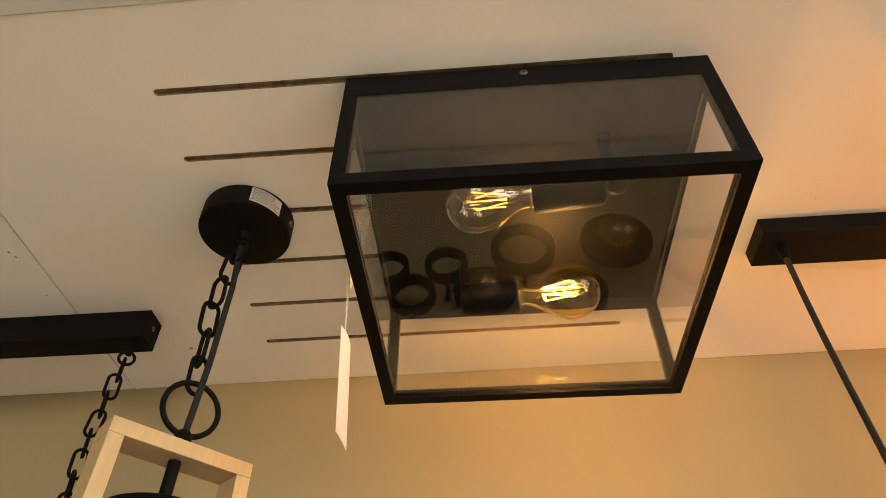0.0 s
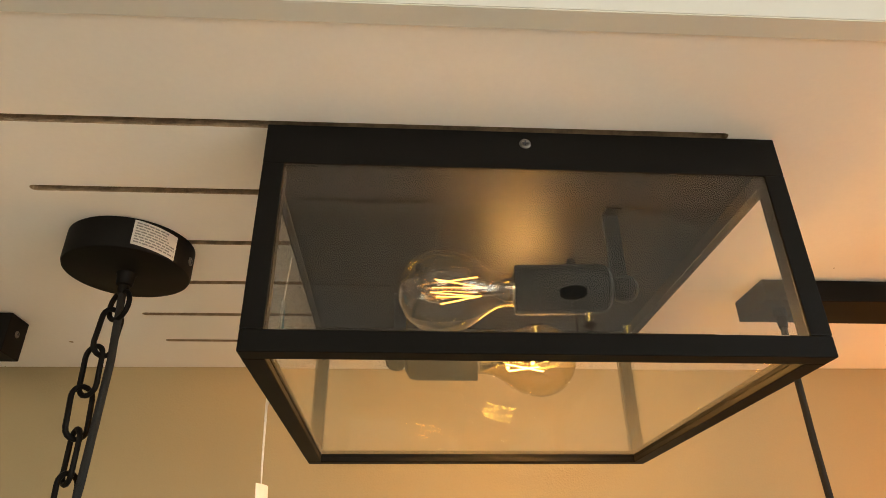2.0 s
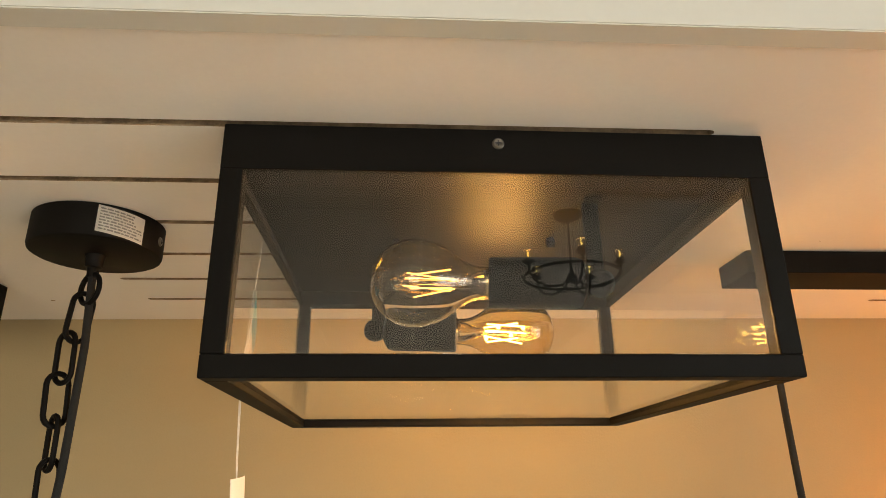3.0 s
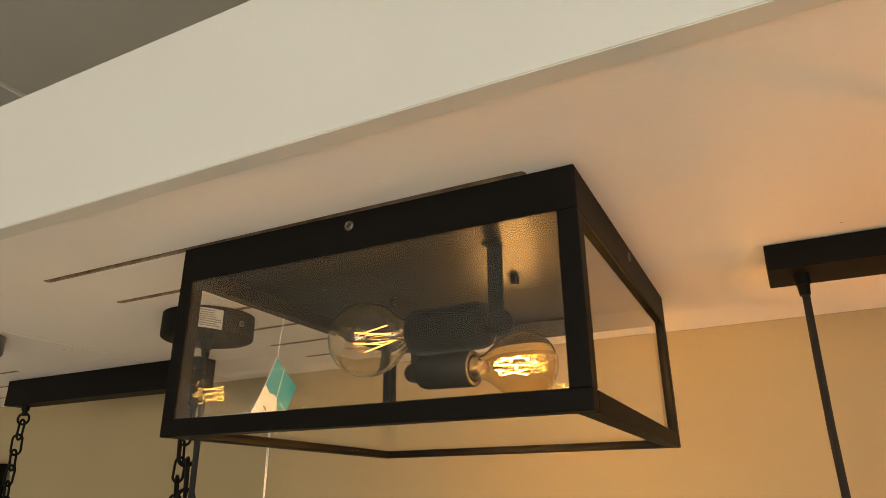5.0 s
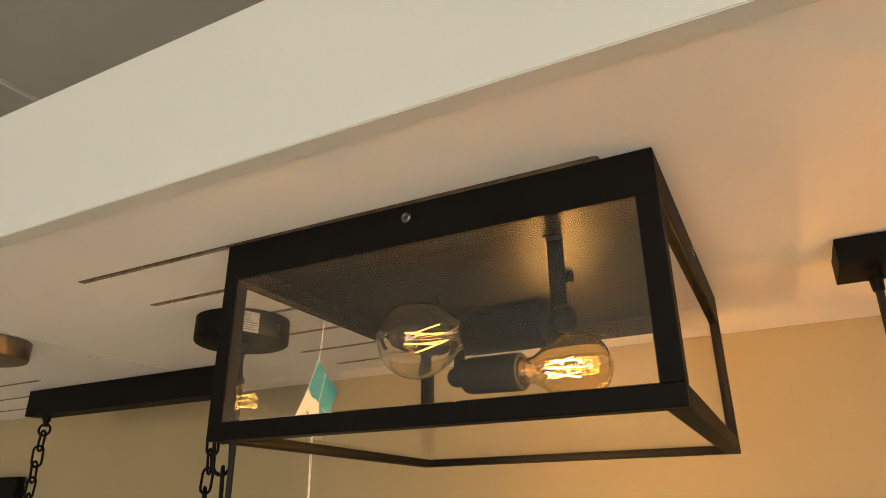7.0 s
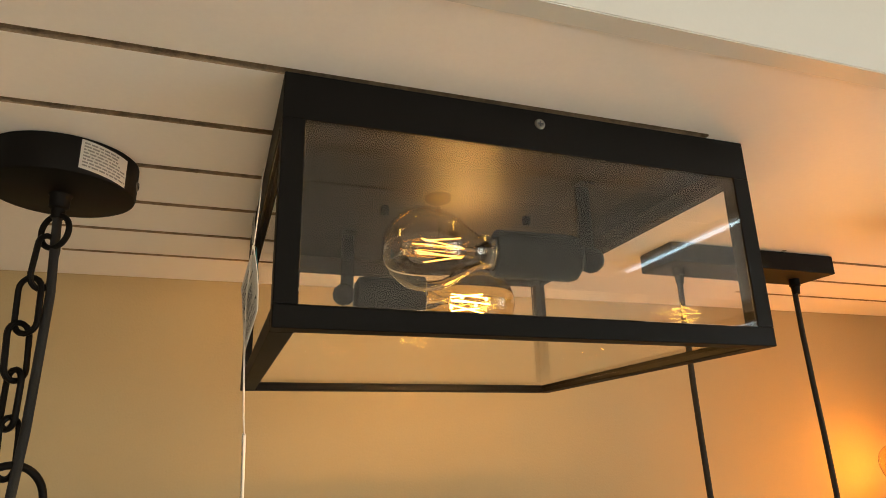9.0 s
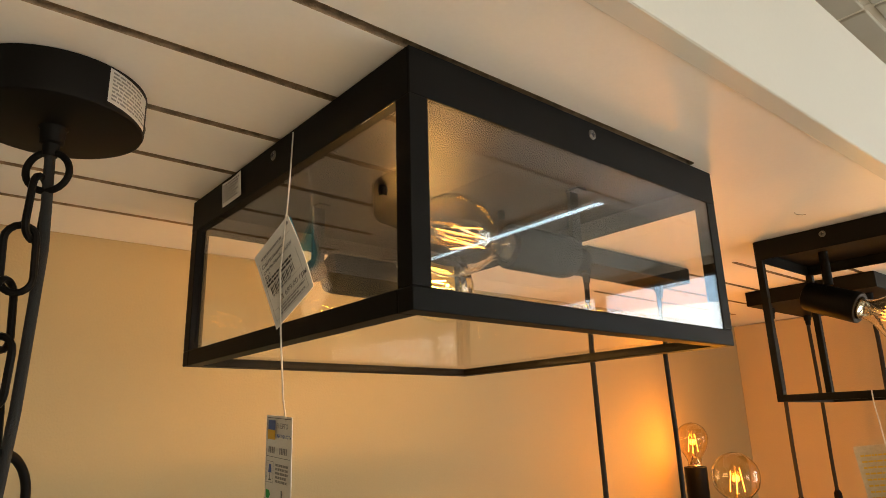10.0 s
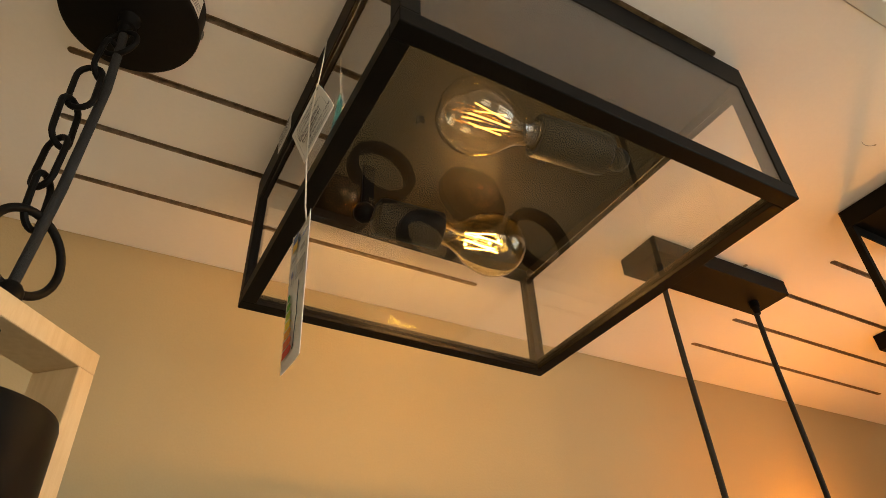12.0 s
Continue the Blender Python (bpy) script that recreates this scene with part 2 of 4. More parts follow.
def slab(name, a, c, thick, z0, z1, mat, label, category="wall"):
    """An upright wall from a to c in plan, thick to its left."""
    a, c = Vector((*a, 0)), Vector((*c, 0))
    side = Vector((0, 0, 1)).cross((c - a).normalized()) * thick
    bm = bmesh.new()
    pts = [a, c, c + side, a + side]
    lo, hi = [bm.verts.new((p.x, p.y, z0)) for p in pts], [bm.verts.new((p.x, p.y, z1)) for p in pts]
    bm.faces.new(lo)
    bm.faces.new(hi)
    for k in range(4):
        bm.faces.new((lo[k], lo[(k + 1) % 4], hi[(k + 1) % 4], hi[k]))
    bmesh.ops.recalc_face_normals(bm, faces=bm.faces[:])
    return tagged(part(name, bm, mat), label, category, kind="structure")


ROOM_Z = 2.85
slab("wall_back", (-4.0, wall_y(-4.0)), (3.26, wall_y(3.26)), 0.1, 0, ROOM_Z + 0.1, M_WALL, "beige painted wall behind the display lamps")
slab("wall_partition", (RIGHT_X, wall_y(RIGHT_X) - 0.001), (RIGHT_X - 0.012, 0.262), -0.018, 0, CEIL - 0.002, M_SIDE, "cream painted side partition of the display niche")

# ---- the shop around ----
bm = box(-4.1, -4.6, -0.1, 3.7, 1.1, 0.0)
tagged(part("floor", bm, M_FLOOR), "pale tiled shop floor", "floor", kind="structure")
bm = bmesh.new()
# suspended ceiling: panels with a shadow gap round each, and the tees between
gx, gy = -1.121, 0.4270
for i in range(-3, 5):
    for j in range(-9, 2):
        x0, y0 = gx + 1.2 * i, gy + 0.6 * j
        if x0 < -4.1 or x0 > 3.2:
            continue
        box(x0 + 0.007, y0 + 0.008, ROOM_Z - 0.003, x0 + 1.193, y0 + 0.592, ROOM_Z + 0.012, 0.003, bm, 1)
for f in bm.faces:
    f.material_index = 0
n0 = len(bm.faces)
for i in range(-3, 5):
    box(gx + 1.2 * i - 0.012, -4.6, ROOM_Z + 0.002, gx + 1.2 * i + 0.012, 1.1, ROOM_Z + 0.03, 0, bm)
for j in range(-9, 3):
    box(-4.1, gy + 0.6 * j - 0.012, ROOM_Z + 0.003, 3.7, gy + 0.6 * j + 0.012, ROOM_Z + 0.03, 0, bm)
bm.faces.ensure_lookup_table()
for f in bm.faces[n0:]:
    f.material_index = 1
tagged(part("ceiling_4", bm, [M_TILE, M_TEE]), "grey suspended ceiling of long mineral tiles", "ceiling", kind="structure")
tagged(part("ceiling_5", box(-4.1, -4.6, ROOM_Z + 0.04, 3.7, 1.1, ROOM_Z + 0.1), M_ROOM), "slab above the suspended ceiling", "ceiling", kind="structure")
slab("wall_left", (-4.0, -4.6), (-4.0, 1.1), 0.1, 0, ROOM_Z + 0.1, M_ROOM, "plain painted shop wall")


def pierced_wall(name, along, at, lo, hi, openings, z0, z1):
    """A wall 0.12 thick with window openings cut through it."""
    bm = bmesh.new()
    cuts = sorted(openings)
    spans = [lo] + [c for o in cuts for c in o] + [hi]
    for k, (a, c) in enumerate(zip(spans, spans[1:])):
        pieces = [(0, ROOM_Z + 0.1)] if k % 2 == 0 else [(0, z0), (z1, ROOM_Z + 0.1)]
        for p, q in pieces:
            if along == "y":
                box(at, a, p, at + 0.12, c, q, 0, bm)
            else:
                box(a, at - 0.12, p, c, at, q, 0, bm)
    return tagged(part(name, bm, M_ROOM), "plain painted shop wall with window openings", "wall", kind="structure")


pierced_wall("wall_window", "y", 3.16, -4.6, 1.0, [(-3.9, -0.98)], 0.35, 2.80)
pierced_wall("wall_front", "x", -4.5, -4.1, 3.7, [(-1.35, 0.95)], 0.85, 2.45)


def window(name, m, width, z0, z1, bars):
    """Frame, mullions and panes in an opening; x runs along the wall."""
    w = tagged(new(name), "dark-framed shop window with clear panes", "window", kind="structure")
    w.matrix_world = m
    bm = bmesh.new()
    for a, b_, c, d in ((0, z0, width, z0 + 0.05), (0, z1 - 0.05, width, z1), (0, z0 + 0.05, 0.05, z1 - 0.05), (width - 0.05, z0 + 0.05, width, z1 - 0.05)):
        box(a, -0.04, b_, c, 0.04, d, 0.003, bm, 1)
    part("window_frame", bm, M_SATIN, w)
    xs = [0.05] + [width * (k + 1) / (bars + 1) for k in range(bars)] + [width - 0.05]
    for x in xs[1:-1]:
        part("mullion", box(x - 0.025, -0.03, z0 + 0.05, x + 0.025, 0.03, z1 - 0.05, 0.003), M_SATIN, w)
    for a, c in zip(xs, xs[1:]):
        pane = part("pane", box(a, -0.003, z0 + 0.05, c, 0.003, z1 - 0.05), M_PANE, w)
        pane.visible_shadow = False
    return w


window("window_1", pose(3.22, -3.9, 0, 0, 0, 90), 2.92, 0.35, 2.80, 2)
window("window_2", pose(-1.35, -4.56, 0), 2.3, 0.85, 2.45, 2)
tagged(part("backdrop", flat([(9, -9, -1), (9, 4, -1), (9, 4, 6.5), (9, -9, 6.5)]), M_OUT), "pale blue daylight outside the shop window", "backdrop", kind="structure")

# ---- bulbs ----


def bulb_profile(r, length, neck):
    """Pear outline from the tip at z = length to the neck at z = 0."""
    cz = length - r
    pts = [(neck, 0.0), (neck * 1.02, length * 0.10)]
    for k in range(1, 6):
        f = k / 6
        s = f * f * (3 - 2 * f)
        pts.append((neck * 1.02 + (r * 0.93 - neck * 1.02) * s, length * 0.10 + (cz - r * 0.36 - length * 0.10) * f))
    for k in range(13):
        a = -0.37 + (math.pi / 2 + 0.37) * k / 12
        pts.append((r * math.cos(a) if k < 12 else 0.0, cz + r * math.sin(a)))
    return pts


def bulb_parts(parent, m, r=0.030, length=0.078, neck=0.0128, shell=M_BULB, fil=M_FIL, sticks=6, thick=0.00052):
    """Filament bulb along local +z, with its screw cap below z = 0, as a part with its own pieces."""
    outer = bulb_profile(r, length, neck)
    inner = [(max(0.0, a - 0.0011), z - (0.0011 if a < 1e-6 else 0.0)) for a, z in outer]
    b = lathe(outer, 36)
    body = part("bulb", b, shell, None, "", True)
    body.matrix_world = m
    body.visible_shadow = False
    bi = lathe(inner, 36)
    bmesh.ops.reverse_faces(bi, faces=bi.faces[:])
    hollow = part("inner_glass", bi, shell, body, "", True)
    hollow.visible_shadow = False
    cap = [(0.0, -0.024), (0.006, -0.024), (0.008, -0.021)]
    for k in range(5):
        cap += [(0.0128, -0.020 + 0.0036 * k), (0.0118, -0.0182 + 0.0036 * k)]
    cap += [(neck + 0.0006, 0.0), (neck + 0.0004, 0.004)]
    part("screw_cap", lathe(cap, 28), M_BRASS, body, "brass screw cap", True)
    stem = [(0.0, 0.001), (neck * 0.80, 0.002), (neck * 0.74, length * 0.10), (neck * 0.50, length * 0.17), (0.0042, length * 0.22), (0.0034, length * 0.30), (0.0022, length * 0.33),
            (0.0019, length * 0.72), (0.0030, length * 0.735), (0.0024, length * 0.755), (0.0, length * 0.76)]
    part("stem", lathe(stem, 16), M_STEM, body, "clear glass stem", True).visible_shadow = False
    z0, z1 = length * 0.30, length * 0.72
    for k in range(sticks):
        a = 2 * math.pi * k / sticks + 0.3
        ra, rb = (r * 0.13, r * 0.33) if k % 2 == 0 else (r * 0.30, r * 0.19)
        p, q = Vector((ra * math.cos(a), ra * math.sin(a), z0 + 0.003 * (k % 2))), Vector((rb * math.cos(a + 0.3), rb * math.sin(a + 0.3), z1 - 0.004 * (k % 3)))
        part("filament", tube([p, q], thick, sides=6), fil, body, "glowing yellow filament" if k == 0 else "")
        # thin supports bent from the stem to each end
        wire = tube([(0.0015 * math.cos(a), 0.0015 * math.sin(a), length * 0.745), (rb * 0.7 * math.cos(a + 0.3), rb * 0.7 * math.sin(a + 0.3), length * 0.765), q], 0.00022, sides=5)
        part("support_wire", wire, M_STEEL, body, "fine steel support wire" if k == 0 else "")
        if k % 2 == 0:
            wire = tube([(0.0026 * math.cos(a), 0.0026 * math.sin(a), length * 0.17), (0.0045 * math.cos(a), 0.0045 * math.sin(a), length * 0.24), p], 0.00030, sides=5)
            part("lead_wire", wire, M_STEEL, body)
    body.parent = parent
    body.matrix_parent_inverse = parent.matrix_world.inverted()
    return body


def screw_mesh():
    bm = lathe([(0.0, 0.0005), (0.0012, 0.0011), (0.0030, 0.0014), (0.0040, 0.0006), (0.0042, -0.0005), (0.0, -0.0005)], 20)
    for a, c in (((-0.0022, -0.00045), (0.0022, 0.00045)), ((-0.00045, -0.0022), (0.00045, 0.0022))):
        b = box(a[0], a[1], 0.0010, c[0], c[1], 0.0016)
        for f in b.faces:
            f.material_index = 1
        merge(bm, b)
    return bm


# ---- the glazed black ceiling lamp ----
LX0, LX1, LY0, LY1, LZ0 = -0.1213, 0.2408, 0.3505, 0.7115, 2.006
lantern = thing("ceiling_lamp", "square black metal ceiling lantern, clear glass panes, two lit bulbs", "ceiling lamp", pose((LX0 + LX1) / 2, (LY0 + LY1) / 2, CEIL))


def child(ob, parent):
    ob.parent = parent
    ob.matrix_parent_inverse = parent.matrix_world.inverted()
    return ob


def lpart(name, bm, mat, label="", smooth=False, parent=None):
    bpy.context.view_layer.update()
    return child(part(name, bm, mat, None, label, smooth), parent or lantern)


BAND, POST, RIM = 0.0322, 0.0143, 0.0140
TOPZ = CEIL - 0.0006
for a in ((LX0, LY0, LX1, LY0 + 0.0015), (LX0, LY1 - 0.0015, LX1, LY1), (LX0, LY0 + 0.0015, LX0 + 0.0015, LY1 - 0.0015), (LX1 - 0.0015, LY0 + 0.0015, LX1, LY1 - 0.0015)):
    lpart("top_band", box(a[0], a[1], TOPZ - BAND, a[2], a[3], TOPZ, 0.0005, None, 1), M_BLACK)
lpart("top_plate", box(LX0 + 0.002, LY0 + 0.002, TOPZ - 0.0115, LX1 - 0.002, LY1 - 0.002, TOPZ - 0.010), M_PLATE, "satin black inner mounting plate")
for x in (LX0, LX1 - POST):
    for y in (LY0, LY1 - POST):
        lpart("post", box(x, y, LZ0 + RIM, x + POST, y + POST, TOPZ - BAND, 0.0007), M_BLACK)
for y in (LY0, LY1 - POST):
    lpart("bottom_rail", box(LX0, y, LZ0, LX1, y + POST, LZ0 + RIM, 0.0009), M_BLACK)
for x in (LX0, LX1 - POST):
    lpart("bottom_rail", box(x, LY0 + POST, LZ0, x + POST, LY1 - POST, LZ0 + RIM, 0.0007), M_BLACK)
GT = 0.0028
inset = 0.0045
for nm, dims in (("front_pane", (LX0 + POST, LY0 + 0.0008, LZ0 + RIM, LX1 - POST, LY0 + 0.0008 + GT, TOPZ - BAND + 0.004)),
                 ("back_pane", (LX0 + POST, LY1 - inset - GT, LZ0 + RIM, LX1 - POST, LY1 - inset, TOPZ - BAND + 0.004)),
                 ("side_pane", (LX0 + inset, LY0 + POST, LZ0 + RIM, LX0 + inset + GT, LY1 - POST, TOPZ - BAND + 0.004)),
                 ("side_pane", (LX1 - inset - GT, LY0 + POST, LZ0 + RIM, LX1 - inset, LY1 - POST, TOPZ - BAND + 0.004)),
                 ("bottom_pane", (LX0 + POST, LY0 + POST, LZ0 + 0.004, LX1 - POST, LY1 - POST, LZ0 + 0.004 + GT))):
    lpart(nm, box(*dims, 0.0003, None, 1), M_PANE, "clear glass pane").visible_shadow = False
for x, y, rz in ((0.058, LY0, 0), (0.060, LY1, 180), (LX0, 0.532, -90), (LX1, 0.527, 90)):
    s = part("screw", screw_mesh(), [M_STEEL, M_INK], None, "small zinc cross-head screw", True)
    s.matrix_world = pose(x, y, CEIL - 0.0113, 90, 0, rz)
    bpy.context.view_layer.update()
    child(s, lantern)


def holder(parent, kx, ky, kz, way, tilt, plate_z, long=0.0660):
    """Black lampholder along x with its ball joint and strap; returns the pose of the bulb's neck."""
    prof = [(0.0, -0.006), (0.012, -0.006), (0.0185, -0.002), (0.0200, 0.004), (0.0200, long), (0.0188, long + 0.0015), (0.0150, long + 0.0015), (0.0145, long - 0.021), (0.0, long - 0.021)]
    turn = pose(kx, ky, kz, 0, 0, -7.6) @ pose(0, 0, 0, 0, 90 * way + tilt, 0)
    h = lpart("lampholder", lathe(prof, 36, turn @ pose(0, 0, 0.016)), M_SATIN, "matte black lampholder", True, parent)
    lpart("ball_joint", lathe([(0.0, -0.0115), (0.006, -0.0098), (0.0098, -0.006), (0.0115, 0.0), (0.0098, 0.006), (0.006, 0.0098), (0.0, 0.0115)], 24, turn), M_SATIN, "", True, parent)
    lpart("strap", box(kx - 0.0065 + way * 0.003, ky - 0.002, kz, kx + 0.0065 + way * 0.003, ky + 0.002, plate_z, 0.0006), M_SATIN, "", False, parent)
    lpart("strap_foot", box(kx - 0.0068 + way * 0.003, ky - 0.012, plate_z - 0.002, kx + 0.0068 + way * 0.003, ky + 0.003, plate_z - 0.0003, 0.0005), M_SATIN, "", False, parent)
    return turn @ pose(0, 0, 0.016 + long - 0.0005)


PZ = TOPZ - 0.0115
bpy.context.view_layer.update()
m1 = holder(lantern, 0.1477, 0.4428, 2.0915, -1, 2.0, PZ, 0.0680)
bulb_parts(lantern, m1 @ pose(0, 0, 0, 0, 0, 20), 0.0350, 0.0955)
m2 = holder(lantern, -0.0306, 0.6204, 2.0935, 1, 2.4, PZ, 0.0645)
bulb_parts(lantern, m2 @ pose(0, 0, 0, 0, 0, 75), 0.0350, 0.0985, shell=M_GLOWGLASS, fil=M_FIL_HOT, thick=0.00075)
for x, y in ((0.1316, 0.5262), (-0.0098, 0.5350)):
    lpart("wing_nut", lathe([(0.0, -0.006), (0.0035, -0.006), (0.0045, 0.0), (0.0035, 0.0038), (0.0, 0.0038)], 12, pose(x, y, PZ - 0.004)), M_SATIN, "small black nut", True)
lamp("lantern_bulb_front", "POINT", m1 @ pose(0, 0, 0.053), 0.08, WARM, size=0.0)
for dx, dy, dz in ((0.006, 0.003, 0.032), (-0.006, 0.005, 0.044), (0.004, -0.006, 0.056), (-0.004, -0.004, 0.068)):
    lamp("lantern_bulb_back", "POINT", m2 @ pose(dx, dy, dz), 0.64, WARM, size=0.002)

# ---- tags and stickers ----


def ink_lines(parent, m, width, height, lines, mat, rng, lead=0.62, ragged=0.5):
    """Unreadable print: plain bars, line by line."""
    bm = bmesh.new()
    step = height / lines
    for k in range(lines):
        y = height / 2 - step * (k + 0.5)
        x = -width / 2
        stop = width / 2 - (rng.random() * width * ragged if k % 2 else rng.random() * width * 0.12)
        while x < stop:
            w = min(stop - x, (0.05 + 0.13 * rng.random()) * width)
            pts = [(x, y - step * lead / 2, 0), (x + w, y - step * lead / 2, 0), (x + w, y + step * lead / 2, 0), (x, y + step * lead / 2, 0)]
            bm.faces.new([bm.verts.new(p) for p in pts])
            x += w + 0.025 * width
    return inked(bm, mat, parent, m)


def inked(bm, mat, parent, m, name="print", label=""):
    ob = part(name, bm, mat, None, label)
    ob.matrix_world = m
    bpy.context.view_layer.update()
    return child(ob, parent)


def bars(rects):
    bm = bmesh.new()
    for x0, y0, x1, y1 in rects:
        bm.faces.new([bm.verts.new(p) for p in ((x0, y0, 0), (x1, y0, 0), (x1, y1, 0), (x0, y1, 0))])
    return bm


rng = random.Random(4)


def upright(origin, right, up):
    """Pose of a card from its centre, its right and its up directions."""
    r = Vector(right).normalized()
    u = (Vector(up) - r * Vector(up).dot(r)).normalized()
    n = r.cross(u)
    mm = Matrix((r, u, n)).transposed().to_4x4()
    mm.translation = Vector(origin)
    return mm


def card(name, w, h, thick, mat, m, label, category, curl=0.0, back=None):
    """A thin card with a slight curl across its width."""
    bm = bmesh.new()
    nx, ny = 8, 8
    grid = []
    for side in (1, -1):
        grid.append([[bm.verts.new((w * (i / nx - 0.5), h * (j / ny - 0.5), curl * (4 * (i / nx - 0.5) ** 2 - 0.3) * (0.4 + j / ny) + side * thick / 2)) for i in range(nx + 1)] for j in range(ny + 1)])
    for s, g in enumerate(grid):
        for j in range(ny):
            for i in range(nx):
                q = (g[j][i], g[j][i + 1], g[j + 1][i + 1], g[j + 1][i])
                bm.faces.new(q if s == 0 else q[::-1]).material_index = s if back else 0
    f, g = grid
    loop = [(0, i) for i in range(nx)] + [(j, nx) for j in range(ny)] + [(ny, nx - i) for i in range(nx)] + [(ny - j, 0) for j in range(ny)]
    for (a, b_), (c, d) in zip(loop, loop[1:] + loop[:1]):
        bm.faces.new((f[a][b_], g[a][b_], g[c][d], f[c][d]))
    ob = part(name, bm, [mat, back] if back else mat, None, "", True)
    ob.matrix_world = m
    return tagged(ob, label, category)


# diamond-hung price tag on its string
TAGC = Vector((-0.1272, 0.4958, 2.0555))
tag_r = Vector((0.0043, -0.0350, -0.0610)).normalized()
tag_u = Vector((0.0065, -0.0425, 0.0240)).normalized()
TM = upright(TAGC, tag_r, tag_u)
TW, TH = 0.0680, 0.0490
tag = card("price_tag", TW, TH, 0.0006, M_PAPER, TM, "cream printed price tag hanging by a corner from white string", "tag", 0.0012)
TF = TM @ pose(0, 0, 0.0011)
tl = lambda x, y: TF @ pose(x, y, 0)
bpy.context.view_layer.update()
# print runs across the card's short way; its left edge has a rule
PT = TM @ pose(0, 0, 0.0013, 0, 0, 90)


def tag_words(text, size, x, y):
    ob = words("lettering", text, size, M_INK, PT @ pose(x, y, 0), None)
    bpy.context.view_layer.update()
    child(ob, tag)


tag_words("Світильник", 0.0052, -0.0190, 0.0165)
tag_words("стельовий/2 60W", 0.0047, -0.0190, 0.0112)
tag_words("E27", 0.0050, -0.0190, 0.0058)
tag_words("3 699.00 грн", 0.0060, -0.0085, -0.0195)
inked(bars([(-0.0190, 0.0220, 0.0205, 0.0222), (-0.0208, -0.0300, -0.0205, 0.0235), (-0.0205, -0.0300, 0.0205, -0.0298), (0.0203, -0.0300, 0.0206, 0.0060), (-0.0190, -0.0118, 0.0200, -0.0116), (-0.0190, -0.0218, 0.0200, -0.0216)]), M_GREY, tag, PT, "rule")
inked(bars([(-0.0165 + 0.0017 * k, -0.0088, -0.0165 + 0.0017 * k + (0.0006 if k % 3 else 0.0011), -0.0022) for k in range(18)]), M_INK, tag, PT, "barcode")
ink_lines(tag, PT @ pose(-0.002, 0.0022, 0), 0.034, 0.0062, 2, M_INK, rng, ragged=0.2)
ink_lines(tag, PT @ pose(-0.003, -0.0103, 0), 0.026, 0.0022, 1, M_GREY, rng)
ink_lines(tag, PT @ pose(0.002, -0.0258, 0), 0.034, 0.0070, 3, M_GREY, rng)
ink_lines(tag, PT @ pose(-0.002, 0.0245, 0), 0.030, 0.0035, 1, M_GREY, rng)
inked(lathe([(0.0, 0.0), (0.0016, 0.0), (0.0016, 0.0004), (0.0, 0.0004)], 14, pose(0.021, 0.0295, 0)), M_GREY, tag, PT, "eyelet")
# the back of the tag: teal print over white
TB = TM @ pose(0, 0, 0, 0, 0, 90) @ pose(0, 0, -0.0013, 0, 180, 0)
w, h = TH / 2 - 0.0002, TW / 2 - 0.0002
bm = bmesh.new()
bm.faces.new([bm.verts.new((a, c, 0)) for a, c in ((-w, h), (w, h), (w, -0.30 * h), (0.55 * w, -0.36 * h), (0.25 * w, -0.20 * h), (0.05 * w, 0.02 * h), (-0.25 * w, 0.02 * h), (-0.55 * w, -0.10 * h), (-w, -0.02 * h))])
inked(bm, M_TEAL, tag, TB, "print", "teal printed back")
inked(bars([(-0.0008, 0.02 * h, 0.0002, h)]), M_PAPER, tag, TB @ pose(0, 0, 0.0003, 0, 0, 12), "rule")
inked(bars([(0.3 * w, -0.001, w, 0.0)]), M_PAPER, tag, TB @ pose(0, 0.001, 0.0003), "rule")
inked(bars([(-0.6 * w, -0.62 * h, -0.3 * w, -0.58 * h), (-0.46 * w, -0.72 * h, -0.42 * w, -0.48 * h)]), M_INK, tag, TB, "print")

# energy label on its own string
EM = upright((-0.1225, 0.500, 1.902), (-0.001, -0.0405, -0.003), (-0.004, -0.022, 0.098))
EW, EH = 0.0405, 0.104
etag = card("energy_label", EW, EH, 0.0005, M_PAPER, EM, "long white energy label card with coloured class arrows, hanging on string", "tag", 0.0015)
EF = EM @ pose(0, 0, 0.0016)


def on_label(rects, mat, name="print", label=""):
    inked(bars(rects), mat, etag, EF, name, label)


on_label([(-0.0172, 0.0425, -0.0055, 0.0490)], M_BLUE, "flag", "blue half of a flag")
on_label([(-0.0172, 0.0360, -0.0055, 0.0425)], M_YELLOW, "flag", "yellow half of a flag")
for text, size, x, y, ink in (("ЕНЕРГО", 0.0046, -0.0035, 0.0440, M_GREY), ("ЕФЕКТИВНІСТЬ", 0.0030, -0.0045, 0.0378, M_BLUE)):
    ob = words("lettering", text, size, ink, EF @ pose(x, y, 0.0002), None)
    bpy.context.view_layer.update()
    child(ob, etag)
on_label([(-0.0188, -0.050, -0.0184, 0.0505), (-0.0188, 0.0503, 0.0188, 0.0507), (-0.0178, 0.0245, 0.0180, 0.0248)], M_INK, "rule")
on_label([(-0.0155 + 0.0027 * k, 0.0270, -0.0136 + 0.0027 * k, 0.0312) for k in range(4)] + [(0.0020 + 0.0024 * k, 0.0270, 0.0037 + 0.0024 * k, 0.0312) for k in range(5)], M_GREY)
on_label([(-0.0172, 0.0075, -0.0170, 0.0215), (-0.0070, 0.0075, -0.0068, 0.0215), (-0.0172, 0.0213, -0.0068, 0.0215), (-0.0172, 0.0075, -0.0068, 0.0077), (-0.0124, 0.0095, -0.0116, 0.0145), (-0.0140, 0.0090, -0.0100, 0.0097)], M_INK, "rule")
